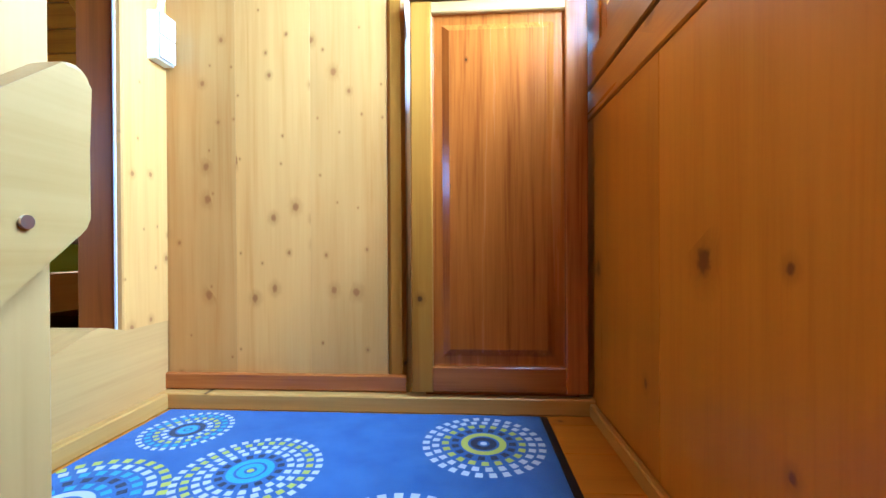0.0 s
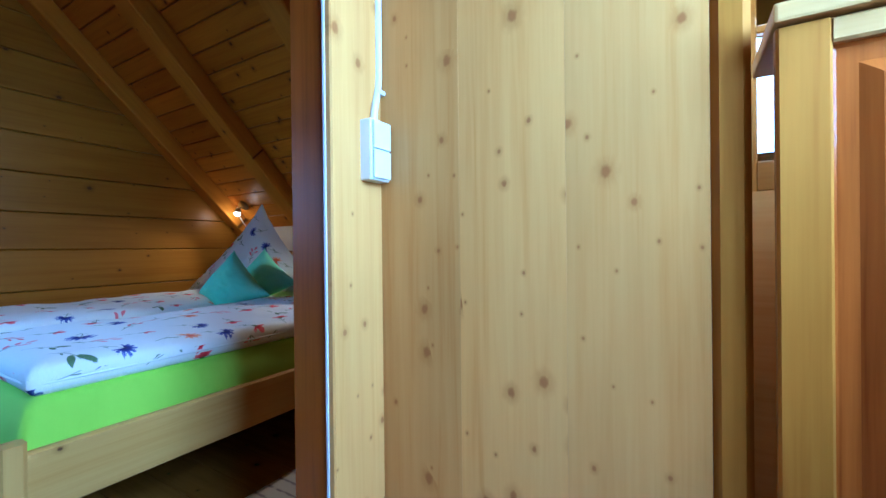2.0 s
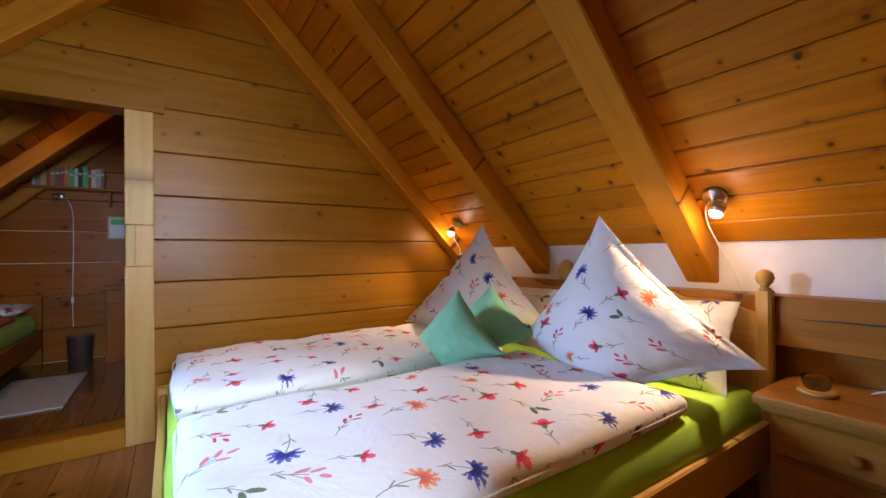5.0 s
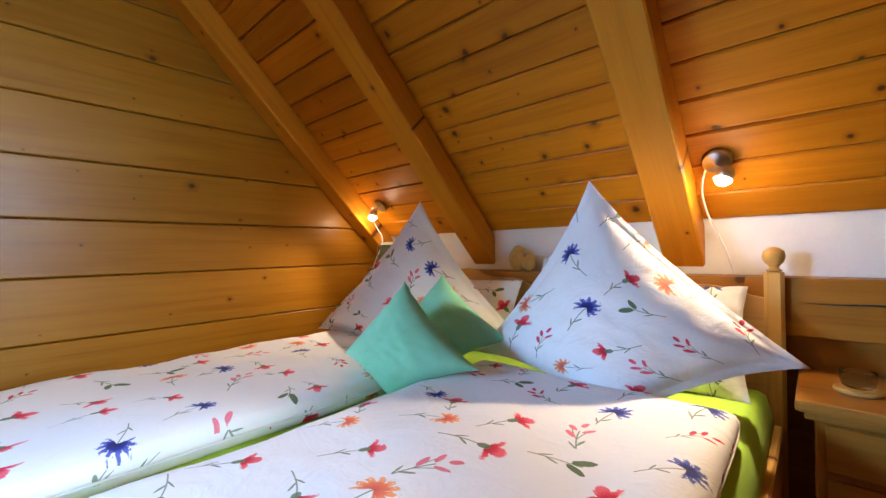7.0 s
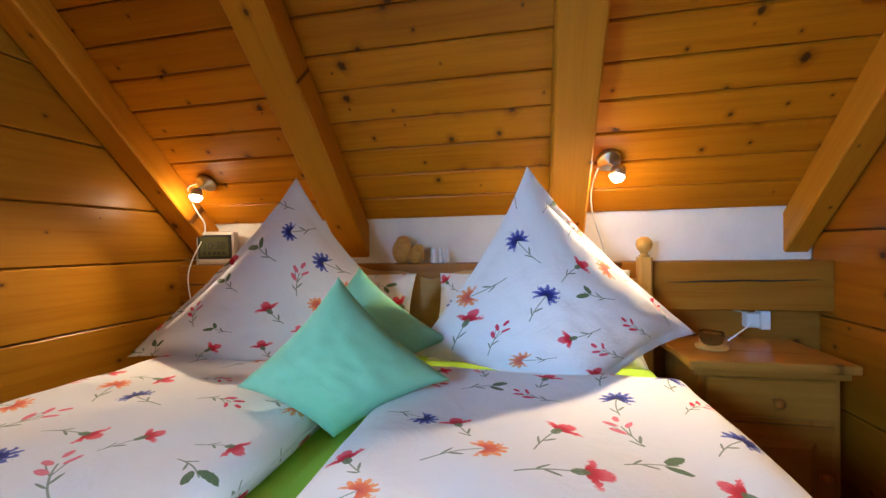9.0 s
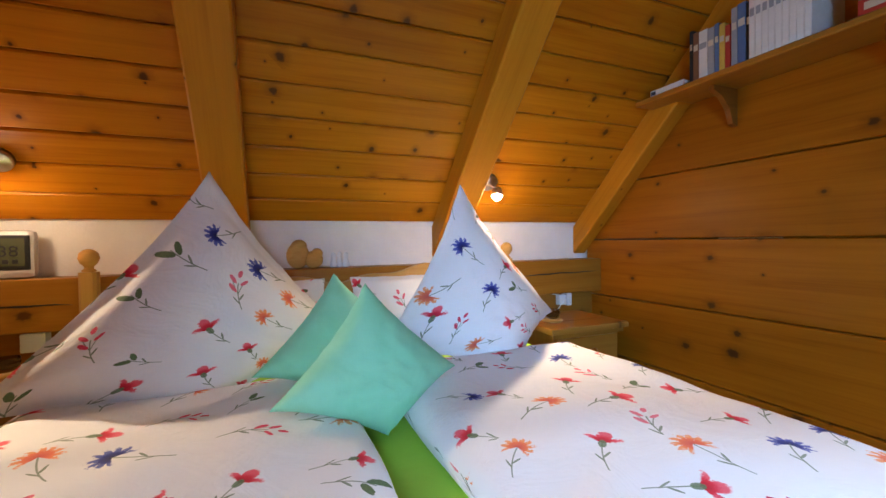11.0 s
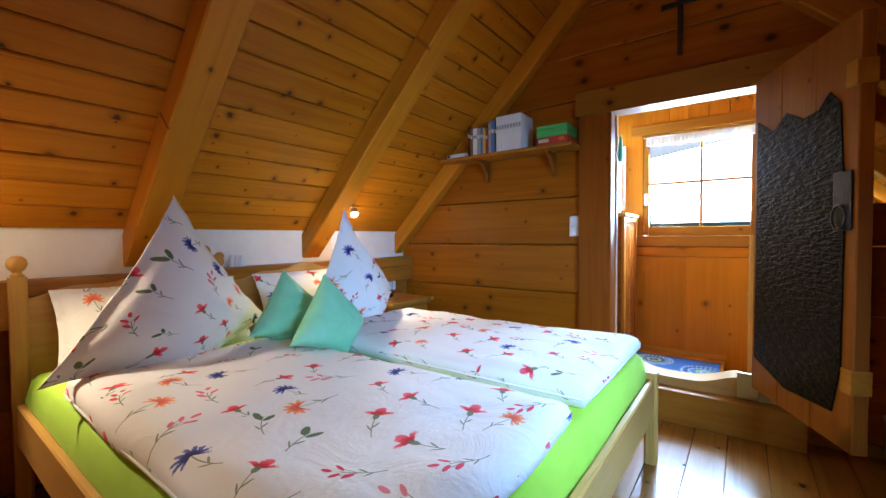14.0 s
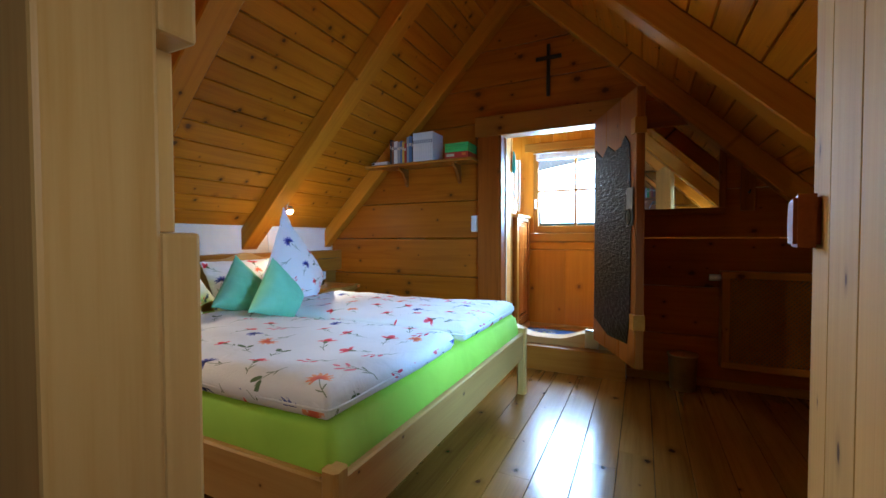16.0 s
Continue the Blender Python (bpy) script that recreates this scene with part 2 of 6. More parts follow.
def flowered(name, base):
    """White cotton printed with scattered meadow flowers; the pattern is in metres on the cloth's own map."""
    m = mat(name, 0.85)
    n = Net(m)
    uv = n.coords("UV")
    scale = 6.1
    vor = n.t.nodes.new("ShaderNodeTexVoronoi")
    vor.voronoi_dimensions = "2D"
    vor.inputs["Scale"].default_value = 1.0
    vor.inputs["Randomness"].default_value = 0.62
    q = n.vec("SCALE", uv, scale)
    n.put(vor.inputs["Vector"], q)
    d = n.vec("SCALE", n.vec("SUBTRACT", q, vor.outputs["Position"]), 1.0 / scale)
    rnd = n.xyz(vor.outputs["Color"])
    rot = n.t.nodes.new("ShaderNodeVectorRotate")
    rot.rotation_type = "Z_AXIS"
    n.put(rot.inputs["Vector"], d)
    n.put(rot.inputs["Angle"], n.math("MULTIPLY", n.math("SUBTRACT", rnd[0], 0.35), 3.4))
    grow = n.math("ADD", 0.98, n.math("MULTIPLY", rnd[2], 0.42))
    x, y, _ = n.xyz(n.vec("SCALE", rot.outputs[0], n.math("DIVIDE", 1.0, grow)))
    x = n.math("SUBTRACT", x, n.math("MULTIPLY", n.math("MULTIPLY", y, y), 2.6))
    fray = n.math("SUBTRACT", n.noise(d, 130.0, 2.0), 0.5)
    speck = n.noise(d, 420.0, 2.0)

    def kind(lo, hi):
        return n.math("MULTIPLY", n.math("GREATER_THAN", rnd[1], lo), n.math("LESS_THAN", rnd[1], hi))

    def oval(cx, cy, ax, ay, lean=0.0):
        px, py = n.math("SUBTRACT", x, cx), n.math("SUBTRACT", y, cy)
        px = n.math("SUBTRACT", px, n.math("MULTIPLY", py, lean))
        r = n.vec("LENGTH", n.join(n.math("DIVIDE", px, ax), n.math("DIVIDE", py, ay)))
        return n.math("SUBTRACT", 1.0, n.step(n.math("ADD", r, n.math("MULTIPLY", fray, 0.5)), 0.92, 1.06))

    def either(*some):
        out = some[0]
        for v in some[1:]:
            out = n.math("MAXIMUM", out, v)
        return out

    def head(cy, radius, count, spread, ragged):
        py = n.math("SUBTRACT", y, cy)
        rad = n.vec("LENGTH", n.join(x, py))
        ang = n.math("ADD", n.math("ARCTAN2", x, py), n.math("MULTIPLY", fray, 0.5))
        lobe = n.math("POWER", n.math("ABSOLUTE", n.math("COSINE", n.math("MULTIPLY", ang, count))), 0.8)
        reach = n.math("MULTIPLY", radius, n.math("ADD", 0.56, n.math("ADD", n.math("MULTIPLY", lobe, 0.52), n.math("MULTIPLY", fray, ragged))))
        open_at = n.math("SUBTRACT", 1.0, n.step(n.math("ABSOLUTE", ang), spread - 0.1, spread + 0.1))
        inside = n.math("SUBTRACT", 1.0, n.step(n.math("DIVIDE", rad, reach), 0.90, 1.05))
        return n.math("MULTIPLY", inside, open_at), n.math("DIVIDE", rad, radius)

    stem = n.math("MULTIPLY", n.math("SUBTRACT", 1.0, n.step(n.math("ABSOLUTE", x), 0.0008, 0.0019)), n.math("MULTIPLY", n.math("LESS_THAN", y, 0.012), n.math("GREATER_THAN", y, -0.078)))
    blades = either(oval(0.007, -0.030, 0.0026, 0.011, 0.6), oval(-0.006, -0.042, 0.0024, 0.010, -0.6))
    poppy, poppy_r = head(0.004, 0.036, 2.5, 1.15, 0.25)
    corn, corn_r = head(0.012, 0.030, 5.5, 2.3, 0.9)
    buds = either(oval(0.0, 0.040, 0.0055, 0.011), oval(-0.014, 0.022, 0.006, 0.011, -0.7), oval(0.014, 0.016, 0.0055, 0.010, 0.7), oval(-0.012, -0.004, 0.0065, 0.012, -0.6))
    twig = n.math("MULTIPLY", n.math("SUBTRACT", 1.0, n.step(n.math("ABSOLUTE", n.math("SUBTRACT", n.math("ABSOLUTE", x), n.math("MULTIPLY", n.math("ADD", y, 0.022), 0.36))), 0.0006, 0.0016)), n.math("MULTIPLY", n.math("LESS_THAN", y, 0.018), n.math("GREATER_THAN", y, -0.02)))
    pods = either(oval(-0.012, 0.012, 0.009, 0.017, -0.5), oval(0.013, 0.004, 0.008, 0.014, 0.5))
    cup = oval(0.0, 0.002, 0.0075, 0.011)

    green = n.ramp(speck, [(0.3, (0.045, 0.10, 0.035)), (0.7, (0.16, 0.24, 0.11))])
    is_red, is_blue, is_bud, is_orange, is_pod = kind(-0.1, 0.30), kind(0.30, 0.47), kind(0.47, 0.70), kind(0.70, 0.86), kind(0.86, 1.1)
    col = n.mix(n.math("MULTIPLY", stem, 0.75), base, green)
    col = n.mix(n.math("MULTIPLY", blades, 0.8), col, green)
    red = n.ramp(n.math("ADD", poppy_r, n.math("MULTIPLY", speck, 0.5)), [(0.3, (0.40, 0.004, 0.02)), (0.75, (0.74, 0.015, 0.04)), (1.2, (0.85, 0.12, 0.16))])
    blue = n.ramp(n.math("ADD", corn_r, n.math("MULTIPLY", speck, 0.6)), [(0.35, (0.006, 0.008, 0.07)), (0.8, (0.012, 0.022, 0.22)), (1.2, (0.10, 0.13, 0.42))])
    amber = n.ramp(n.math("ADD", corn_r, n.math("MULTIPLY", speck, 0.6)), [(0.35, (0.70, 0.03, 0.004)), (0.9, (0.86, 0.14, 0.015)), (1.3, (0.88, 0.30, 0.09))])
    pink = n.ramp(n.math("ADD", n.math("MULTIPLY", speck, 0.5), n.math("MULTIPLY", rnd[2], 0.6)), [(0.25, (0.70, 0.02, 0.06)), (0.6, (0.78, 0.10, 0.17)), (0.9, (0.84, 0.28, 0.34))])
    col = n.mix(n.math("MULTIPLY", poppy, is_red), col, red)
    col = n.mix(n.math("MULTIPLY", n.math("MULTIPLY", cup, is_red), 0.9), col, green)
    col = n.mix(n.math("MULTIPLY", corn, is_blue), col, blue)
    col = n.mix(n.math("MULTIPLY", n.math("MULTIPLY", corn, is_orange), 0.92), col, amber)
    col = n.mix(n.math("MULTIPLY", n.math("MULTIPLY", twig, is_bud), 0.75), col, green)
    col = n.mix(n.math("MULTIPLY", buds, is_bud), col, pink)
    col = n.mix(n.math("MULTIPLY", pods, is_pod), col, green)
    n.put(n.bsdf.inputs["Base Color"], col)
    weave = n.noise(uv, 700.0, 1.0)
    crease = n.noise(uv, 6.0, 5.0, 0.6, 0.8)
    n.bump(n.math("ADD", n.math("MULTIPLY", weave, 0.05), n.math("MULTIPLY", crease, 1.0)), 0.75, 0.016)
    return m


def cloth(name, colour, colour2, crease=4.0, strength=0.35):
    m = mat(name, 0.85)
    n = Net(m)
    c = n.coords()
    a = n.noise(c, crease, 4.0, 0.6, 0.6)
    b = n.noise(c, 420.0, 1.0)
    n.put(n.bsdf.inputs["Base Color"], n.ramp(a, [(0.3, colour), (0.7, colour2)]))
    n.bsdf.inputs["Sheen Weight"].default_value = 0.03
    n.bump(n.math("ADD", a, n.math("MULTIPLY", b, 0.06)), strength, 0.01)
    return m


print_cotton = flowered("flower_print_cotton", (0.82, 0.82, 0.82, 1))
lime_sheet = cloth("lime_jersey_sheet", (0.32, 0.58, 0.040), (0.39, 0.67, 0.055))
mint = cloth("mint_cotton", (0.20, 0.62, 0.38), (0.26, 0.70, 0.46), 7.0)

glass = mat("window_glass", 0.02)
glass.node_tree.nodes["Principled BSDF"].inputs["Transmission Weight"].default_value = 1.0
thin_glass = mat("thin_clear_glass", 0.04)
thin_glass.node_tree.nodes["Principled BSDF"].inputs["Transmission Weight"].default_value = 1.0
thin_glass.node_tree.nodes["Principled BSDF"].inputs["IOR"].default_value = 1.12
mirror_glass = mat("mirror_glass", 0.02, 1.0, (0.85, 0.85, 0.85))


def glow(name, colour, strength):
    m = mat(name, 0.4)
    b = m.node_tree.nodes["Principled BSDF"]
    b.inputs["Base Color"].default_value = (0.9, 0.9, 0.9, 1)
    b.inputs["Emission Color"].default_value = (*colour, 1)
    b.inputs["Emission Strength"].default_value = strength
    return m


# ---- building helpers ----


def thing(name, at=(0, 0, 0), label="", category="", group="", kind=""):
    ob = new(name)
    ob.location = at
    ob.empty_display_size = 0.1
    return tagged(ob, label, category, group, kind)


def part(name, bm, material, parent=None, label="", smooth=False):
    """Links a bmesh, given in world metres, as one mesh object under a thing or a part."""
    bmesh.ops.recalc_face_normals(bm, faces=bm.faces)
    me = bpy.data.meshes.new(name)
    bm.to_mesh(me)
    bm.free()
    if smooth:
        me.shade_smooth()
    me.materials.append(material)
    ob = new(name, me)
    if parent is not None:
        bpy.context.view_layer.update()
        ob.parent = parent
        ob.matrix_parent_inverse = parent.matrix_world.inverted()
    return tagged(ob, label)


def box(bm, x0, x1, y0, y1, z0, z1, bevel=0.0):
    vs = [bm.verts.new(p) for p in ((x0, y0, z0), (x1, y0, z0), (x1, y1, z0), (x0, y1, z0), (x0, y0, z1), (x1, y0, z1), (x1, y1, z1), (x0, y1, z1))]
    fs = [bm.faces.new([vs[i] for i in q]) for q in ((3, 2, 1, 0), (4, 5, 6, 7), (0, 1, 5, 4), (1, 2, 6, 5), (2, 3, 7, 6), (3, 0, 4, 7))]
    if bevel:
        es = list({e for f in fs for e in f.edges})
        bmesh.ops.bevel(bm, geom=es, offset=bevel, segments=2, profile=0.6, affect="EDGES")
    return bm


def boxed(x0, x1, y0, y1, z0, z1, bevel=0.004):
    return box(bmesh.new(), x0, x1, y0, y1, z0, z1, bevel)


BOARDS = {}
AXES = {"x": Vector((1, 0, 0)), "y": Vector((0, 1, 0)), "z": Vector((0, 0, 1))}


def board_mesh(length, width, thick, chamfer, material):
    key = (round(length, 3), round(width, 3), round(thick, 3), chamfer, material.name)
    if key not in BOARDS:
        bm = bmesh.new()
        w, t, c = width / 2, thick / 2, chamfer
        prof = [(-w + c, -t), (w - c, -t), (w, -t + c), (w, t - c), (w - c, t), (-w + c, t), (-w, t - c), (-w, -t + c)]
        a = [bm.verts.new((-length / 2, y, z)) for y, z in prof]
        b = [bm.verts.new((length / 2, y, z)) for y, z in prof]
        bm.faces.new(a[::-1])
        bm.faces.new(b)
        for i in range(8):
            bm.faces.new((a[i], a[(i + 1) % 8], b[(i + 1) % 8], b[i]))
        bmesh.ops.recalc_face_normals(bm, faces=bm.faces)
        me = bpy.data.meshes.new("board")
        bm.to_mesh(me)
        bm.free()
        me.materials.append(material)
        BOARDS[key] = me
    return BOARDS[key]


def board(name, p, q, along, face, material, parent=None, label="", chamfer=0.004):
    """A sawn piece that fills the box from p to q; its grain runs along one axis and its broad side looks along another."""
    lo, hi = [Vector([f(a, b) for a, b in zip(p, q)]) for f in (min, max)]
    size, mid = hi - lo, (lo + hi) / 2
    ax, az = AXES[along], AXES[face]
    ay = az.cross(ax)
    dims = [abs(size.dot(a)) for a in (ax, ay, az)]
    ob = new(name, board_mesh(*dims, min(chamfer, min(dims) / 3), material))
    m = Matrix((ax, ay, az)).transposed().to_4x4()
    ob.matrix_world = Matrix.Translation(mid) @ m
    if parent is not None:
        bpy.context.view_layer.update()
        ob.parent = parent
        ob.matrix_parent_inverse = parent.matrix_world.inverted()
    return tagged(ob, label)


def rounded(bm, c, r, h, axis="z", seg=24, r2=None, caps=True):
    """A turned piece with its base at c."""
    m = Matrix.Translation(Vector(c)) @ {"z": Matrix(), "y": Matrix.Rotation(radians(-90), 4, "X"), "x": Matrix.Rotation(radians(90), 4, "Y")}[axis] @ Matrix.Translation((0, 0, h / 2))
    bmesh.ops.create_cone(bm, cap_ends=caps, segments=seg, radius1=r, radius2=r if r2 is None else r2, depth=h, matrix=m)
    return bm


def lathe(profile, at, seg=28, tilt=None):
    """A turned solid from (radius, height) pairs."""
    bm = bmesh.new()
    rings = []
    for r, h in profile:
        rings.append([bm.verts.new((max(r, 1e-4) * math.cos(2 * math.pi * i / seg), max(r, 1e-4) * math.sin(2 * math.pi * i / seg), h)) for i in range(seg)])
    for a, b in zip(rings, rings[1:]):
        for i in range(seg):
            bm.faces.new((a[i], a[(i + 1) % seg], b[(i + 1) % seg], b[i]))
    bm.faces.new(rings[0][::-1])
    bm.faces.new(rings[-1])
    m = Matrix.Translation(Vector(at)) @ (tilt if tilt is not None else Matrix())
    bmesh.ops.transform(bm, matrix=m, verts=bm.verts)
    return bm


def cable(name, points, r, material, parent=None, label=""):
    cu = bpy.data.curves.new(name, "CURVE")
    cu.dimensions = "3D"
    sp = cu.splines.new("NURBS")
    sp.points.add(len(points) - 1)
    for q, p in zip(sp.points, points):
        q.co = (*p, 1)
    sp.use_endpoint_u, sp.order_u = True, 3
    cu.bevel_depth, cu.bevel_resolution = r, 3
    tmp = bpy.data.objects.new(name, cu)
    scene.collection.objects.link(tmp)
    bpy.context.view_layer.update()
    me = bpy.data.meshes.new_from_object(tmp.evaluated_get(bpy.context.evaluated_depsgraph_get()))
    bpy.data.objects.remove(tmp)
    me.materials.clear()
    me.materials.append(material)
    me.shade_smooth()
    ob = new(name, me)
    if parent is not None:
        bpy.context.view_layer.update()
        ob.parent = parent
        ob.matrix_parent_inverse = parent.matrix_world.inverted()
    return tagged(ob, label)


# ---- the plan, in metres; the bedroom's floor is at 0 ----
WEST, EAST = -4.29, -1.30          # bedroom faces of its two end walls
NORTH, SOUTH = 3.11, -0.91         # knee walls
KNEE = 1.125                       # where the roof boards begin
RIDGE_Y = (NORTH + SOUTH) / 2
RIDGE_Z = KNEE + (NORTH - RIDGE_Y)
LAND_W, LAND_E, LAND_N, LAND_S = -1.22, 0.138, 1.447, -0.95
FAR_W = -7.05                      # far wall of the small room


def roof_z(y):
    return KNEE + min(NORTH - y, y - SOUTH)


def clipped(a, b, z0, z1, c0, c1, along, parent, material, name="plank"):
    """A wall plank between y = a and b, cut off under the roof slopes; its thickness is c0 to c1 in x."""
    lo = max(a, SOUTH + (z0 - KNEE) + 0.01) if z0 > KNEE else a
    hi = min(b, NORTH - (z0 - KNEE) - 0.01) if z0 > KNEE else b
    if hi - lo < 0.05:
        return None
    return board(name, (c0, lo, z0 + 0.0025), (c1, hi, z1 - 0.0025), "y", "x", material, parent, chamfer=0.005)


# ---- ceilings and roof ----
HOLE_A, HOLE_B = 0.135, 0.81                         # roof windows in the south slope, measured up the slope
HOLES = ((-5.16, -4.90), (-4.12, -3.43))             # and along it: small room (added window), bedroom


def slope_boards(x0, x1, name, label, hole=None):
    """Roof boarding on both slopes, in one mesh, with open joints."""
    bm = bmesh.new()
    pitch, run = 0.135, (NORTH - RIDGE_Y) * math.sqrt(2)
    s = math.sqrt(0.5)
    for side in (1, -1):
        y_start = NORTH if side > 0 else SOUTH
        k = 0
        while k * pitch < run:
            a, b = k * pitch + 0.002, min((k + 1) * pitch - 0.002, run)
            prof = [(a, 0.006), (a + 0.006, 0.0), (b - 0.006, 0.0), (b, 0.006), (b, 0.022), (a, 0.022)]
            spans = [(x0, x1)]
            if hole and side < 0 and k * pitch >= HOLE_A - 0.001 and (k + 1) * pitch <= HOLE_B + 0.001:
                spans = [(x0, hole[0]), (hole[1], x1)]
            for xa, xb in spans:
                ends = []
                for x in (xa, xb):
                    ends.append([bm.verts.new((x, y_start - side * (d * s) + side * (h * s), KNEE + d * s + h * s)) for d, h in prof])
                bm.faces.new(ends[0])
                bm.faces.new(ends[1][::-1])
                for i in range(6):
                    bm.faces.new((ends[0][i], ends[1][i], ends[1][(i + 1) % 6], ends[0][(i + 1) % 6]))
            k += 1
    return part(name, bm, wood_ceiling, None, label)


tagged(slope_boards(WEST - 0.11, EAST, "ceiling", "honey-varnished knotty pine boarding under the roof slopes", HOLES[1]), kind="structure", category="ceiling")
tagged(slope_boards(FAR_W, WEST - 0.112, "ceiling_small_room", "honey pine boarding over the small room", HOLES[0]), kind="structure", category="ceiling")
tagged(slope_boards(EAST + 0.002, LAND_E + 0.1, "ceiling_landing", "honey pine boarding over the landing"), kind="structure", category="ceiling")


def roof_slab(side):
    bm = bmesh.new()
    s = math.sqrt(0.5)
    y0, reach = (NORTH if side > 0 else SOUTH), (NORTH - RIDGE_Y) * math.sqrt(2)
    xa, xb = FAR_W - 0.4, LAND_E + 0.45
    if side > 0:
        pieces = [(xa, xb, -0.45, reach)]
    else:
        (a0, a1), (b0, b1) = HOLES
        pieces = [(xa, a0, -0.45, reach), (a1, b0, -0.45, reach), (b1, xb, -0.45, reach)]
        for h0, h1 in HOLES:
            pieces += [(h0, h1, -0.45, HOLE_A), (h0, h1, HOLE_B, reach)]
    for p0, p1, d0, d1 in pieces:
        prof = [(y0 - side * d * s + side * h * s, KNEE + d * s + h * s) for d, h in ((d0, 0.03), (d1, 0.03), (d1 + (0.22 if d1 == reach else 0), 0.25), (d0, 0.25))]
        ends = [[bm.verts.new((x, y, z)) for y, z in prof] for x in (p0, p1)]
        bm.faces.new(ends[0])
        bm.faces.new(ends[1][::-1])
        for i in range(4):
            bm.faces.new((ends[0][i], ends[1][i], ends[1][(i + 1) % 4], ends[0][(i + 1) % 4]))
    return tagged(part("roof", bm, plain("roof_shingle_%s" % ("n" if side > 0 else "s"), (0.12, 0.10, 0.09), 0.85, vary=0.4), None, "weathered grey roof over the house"), kind="structure", category="roof")


roof_slab(1)
roof_slab(-1)


def roof_window(name, x_lo, x_hi):
    """A wooden roof window set into the south slope; the small room's is an added, unseen one."""
    win = thing(name, (x_lo, SOUTH + 0.6, KNEE + 0.6), "wooden roof window in the sloping ceiling", "window", kind="structure")
    s = math.sqrt(0.5)
    ax, up, out = Vector((1, 0, 0)), Vector((0, s, s)), Vector((0, -s, s))
    org = Vector((0, SOUTH, KNEE))

    def bar(name, x0, x1, d0, d1, h0, h1, material, flat=False):
        ln, wd, th = x1 - x0, d1 - d0, h1 - h0
        long_x = ln > wd
        ob = new(name, board_mesh(max(ln, wd), min(ln, wd), th, 0.0005 if flat else 0.004, material))
        mid = org + ax * (x0 + x1) / 2 + up * (d0 + d1) / 2 + out * (h0 + h1) / 2
        a, b = (ax, up) if long_x else (up, -ax)
        ob.matrix_world = Matrix.Translation(mid) @ Matrix((a, b, a.cross(b))).transposed().to_4x4()
        bpy.context.view_layer.update()
        ob.parent = win
        ob.matrix_parent_inverse = win.matrix_world.inverted()
        return ob

    f = 0.06
    bar("window_frame", x_lo, x_lo + f, HOLE_A, HOLE_B, 0.0, 0.2, wood_frame)
    bar("window_frame", x_hi - f, x_hi, HOLE_A, HOLE_B, 0.0, 0.2, wood_frame)
    bar("window_frame", x_lo + f, x_hi - f, HOLE_A, HOLE_A + f, 0.0, 0.2, wood_frame)
    bar("window_frame", x_lo + f, x_hi - f, HOLE_B - f, HOLE_B, 0.0, 0.2, wood_frame)
    bar("pane", x_lo + f, x_hi - f, HOLE_A + f, HOLE_B - f, 0.15, 0.156, glass, True).visible_shadow = False


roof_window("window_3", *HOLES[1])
# added opening for the fill light on the small room's door post
roof_window("window_added", *HOLES[0])


def rafter(x0, x1, side, label):
    """A sloping roof timber under the boards."""
    s = math.sqrt(0.5)
    depth, run = 0.125, (NORTH - RIDGE_Y) * math.sqrt(2) - 0.05
    ob = new("rafter", board_mesh(run + 0.15, x1 - x0, depth, 0.007, wood_beam))
    ax = Vector((0, -side * s, s))
    az = Vector((0, side * s, s))
    ay = az.cross(ax)
    mid = Vector(((x0 + x1) / 2, NORTH if side > 0 else SOUTH, KNEE)) + ax * (run - 0.15) / 2 - az * (depth / 2 + 0.001)
    ob.matrix_world = Matrix.Translation(mid) @ Matrix((ax, ay, az)).transposed().to_4x4()
    return tagged(ob, label, "rafter", "roof rafters", "structure")


for side in (1, -1):
    for x0, x1 in ((-4.286, -4.15), (-3.405, -3.255), (-2.36, -2.21), (-1.40, -1.304)):
        rafter(x0, x1, side, "honey-coloured planed pine rafter under the sloping ceiling")
    for x0, x1 in ((-5.46, -5.33), (-6.25, -6.12), (-7.046, -6.92)):
        rafter(x0, x1, side, "honey-coloured pine rafter in the small room")

# ---- floors ----
sub = boxed(FAR_W - 0.05, LAND_W + 0.05, SOUTH - 0.15, NORTH + 0.25, -0.30, -0.03, 0)
floor_bed = tagged(part("floor", sub, plain("joint_dark", (0.03, 0.017, 0.008), 0.8), None, "glossy varnished pine plank floor of the bedroom"), kind="structure", category="floor")
landing_sub = boxed(LAND_W + 0.052, LAND_E + 0.05, 0.70, 2.1, -0.30, -0.03, 0)
floor_land = tagged(part("floor_landing", landing_sub, wood_orange, None, "honey-brown wooden landing floor"), kind="structure", category="floor")

# ---- west wall, with the door to the small room ----
WD0, WD1, WDT = 0.054, 0.741, 1.935
wall_west = thing("wall_west", (WEST, 0.9, 0), "golden pine log wall with wide horizontal planks", "wall", kind="structure")
levels_w = [0.0, 0.13, 0.39, 0.655, 0.932, 1.185, 1.45, 1.712, 1.977, 2.24, 2.50, 2.76, 3.02, 3.20]
for z0, z1 in zip(levels_w, levels_w[1:]):
    if z0 < WDT - 0.1:
        clipped(SOUTH, WD0 - 0.12, z0, z1, WEST - 0.105, WEST, "y", wall_west, wood_west)
        clipped(WD1 + 0.12, NORTH, z0, z1, WEST - 0.105, WEST, "y", wall_west, wood_west)
    else:
        clipped(SOUTH, NORTH, z0, z1, WEST - 0.105, WEST, "y", wall_west, wood_west)
frame_west = thing("door_frame_west", (WEST, WD1, 0), "golden pine door frame with raised threshold and wooden latch notch", "door frame", kind="structure")


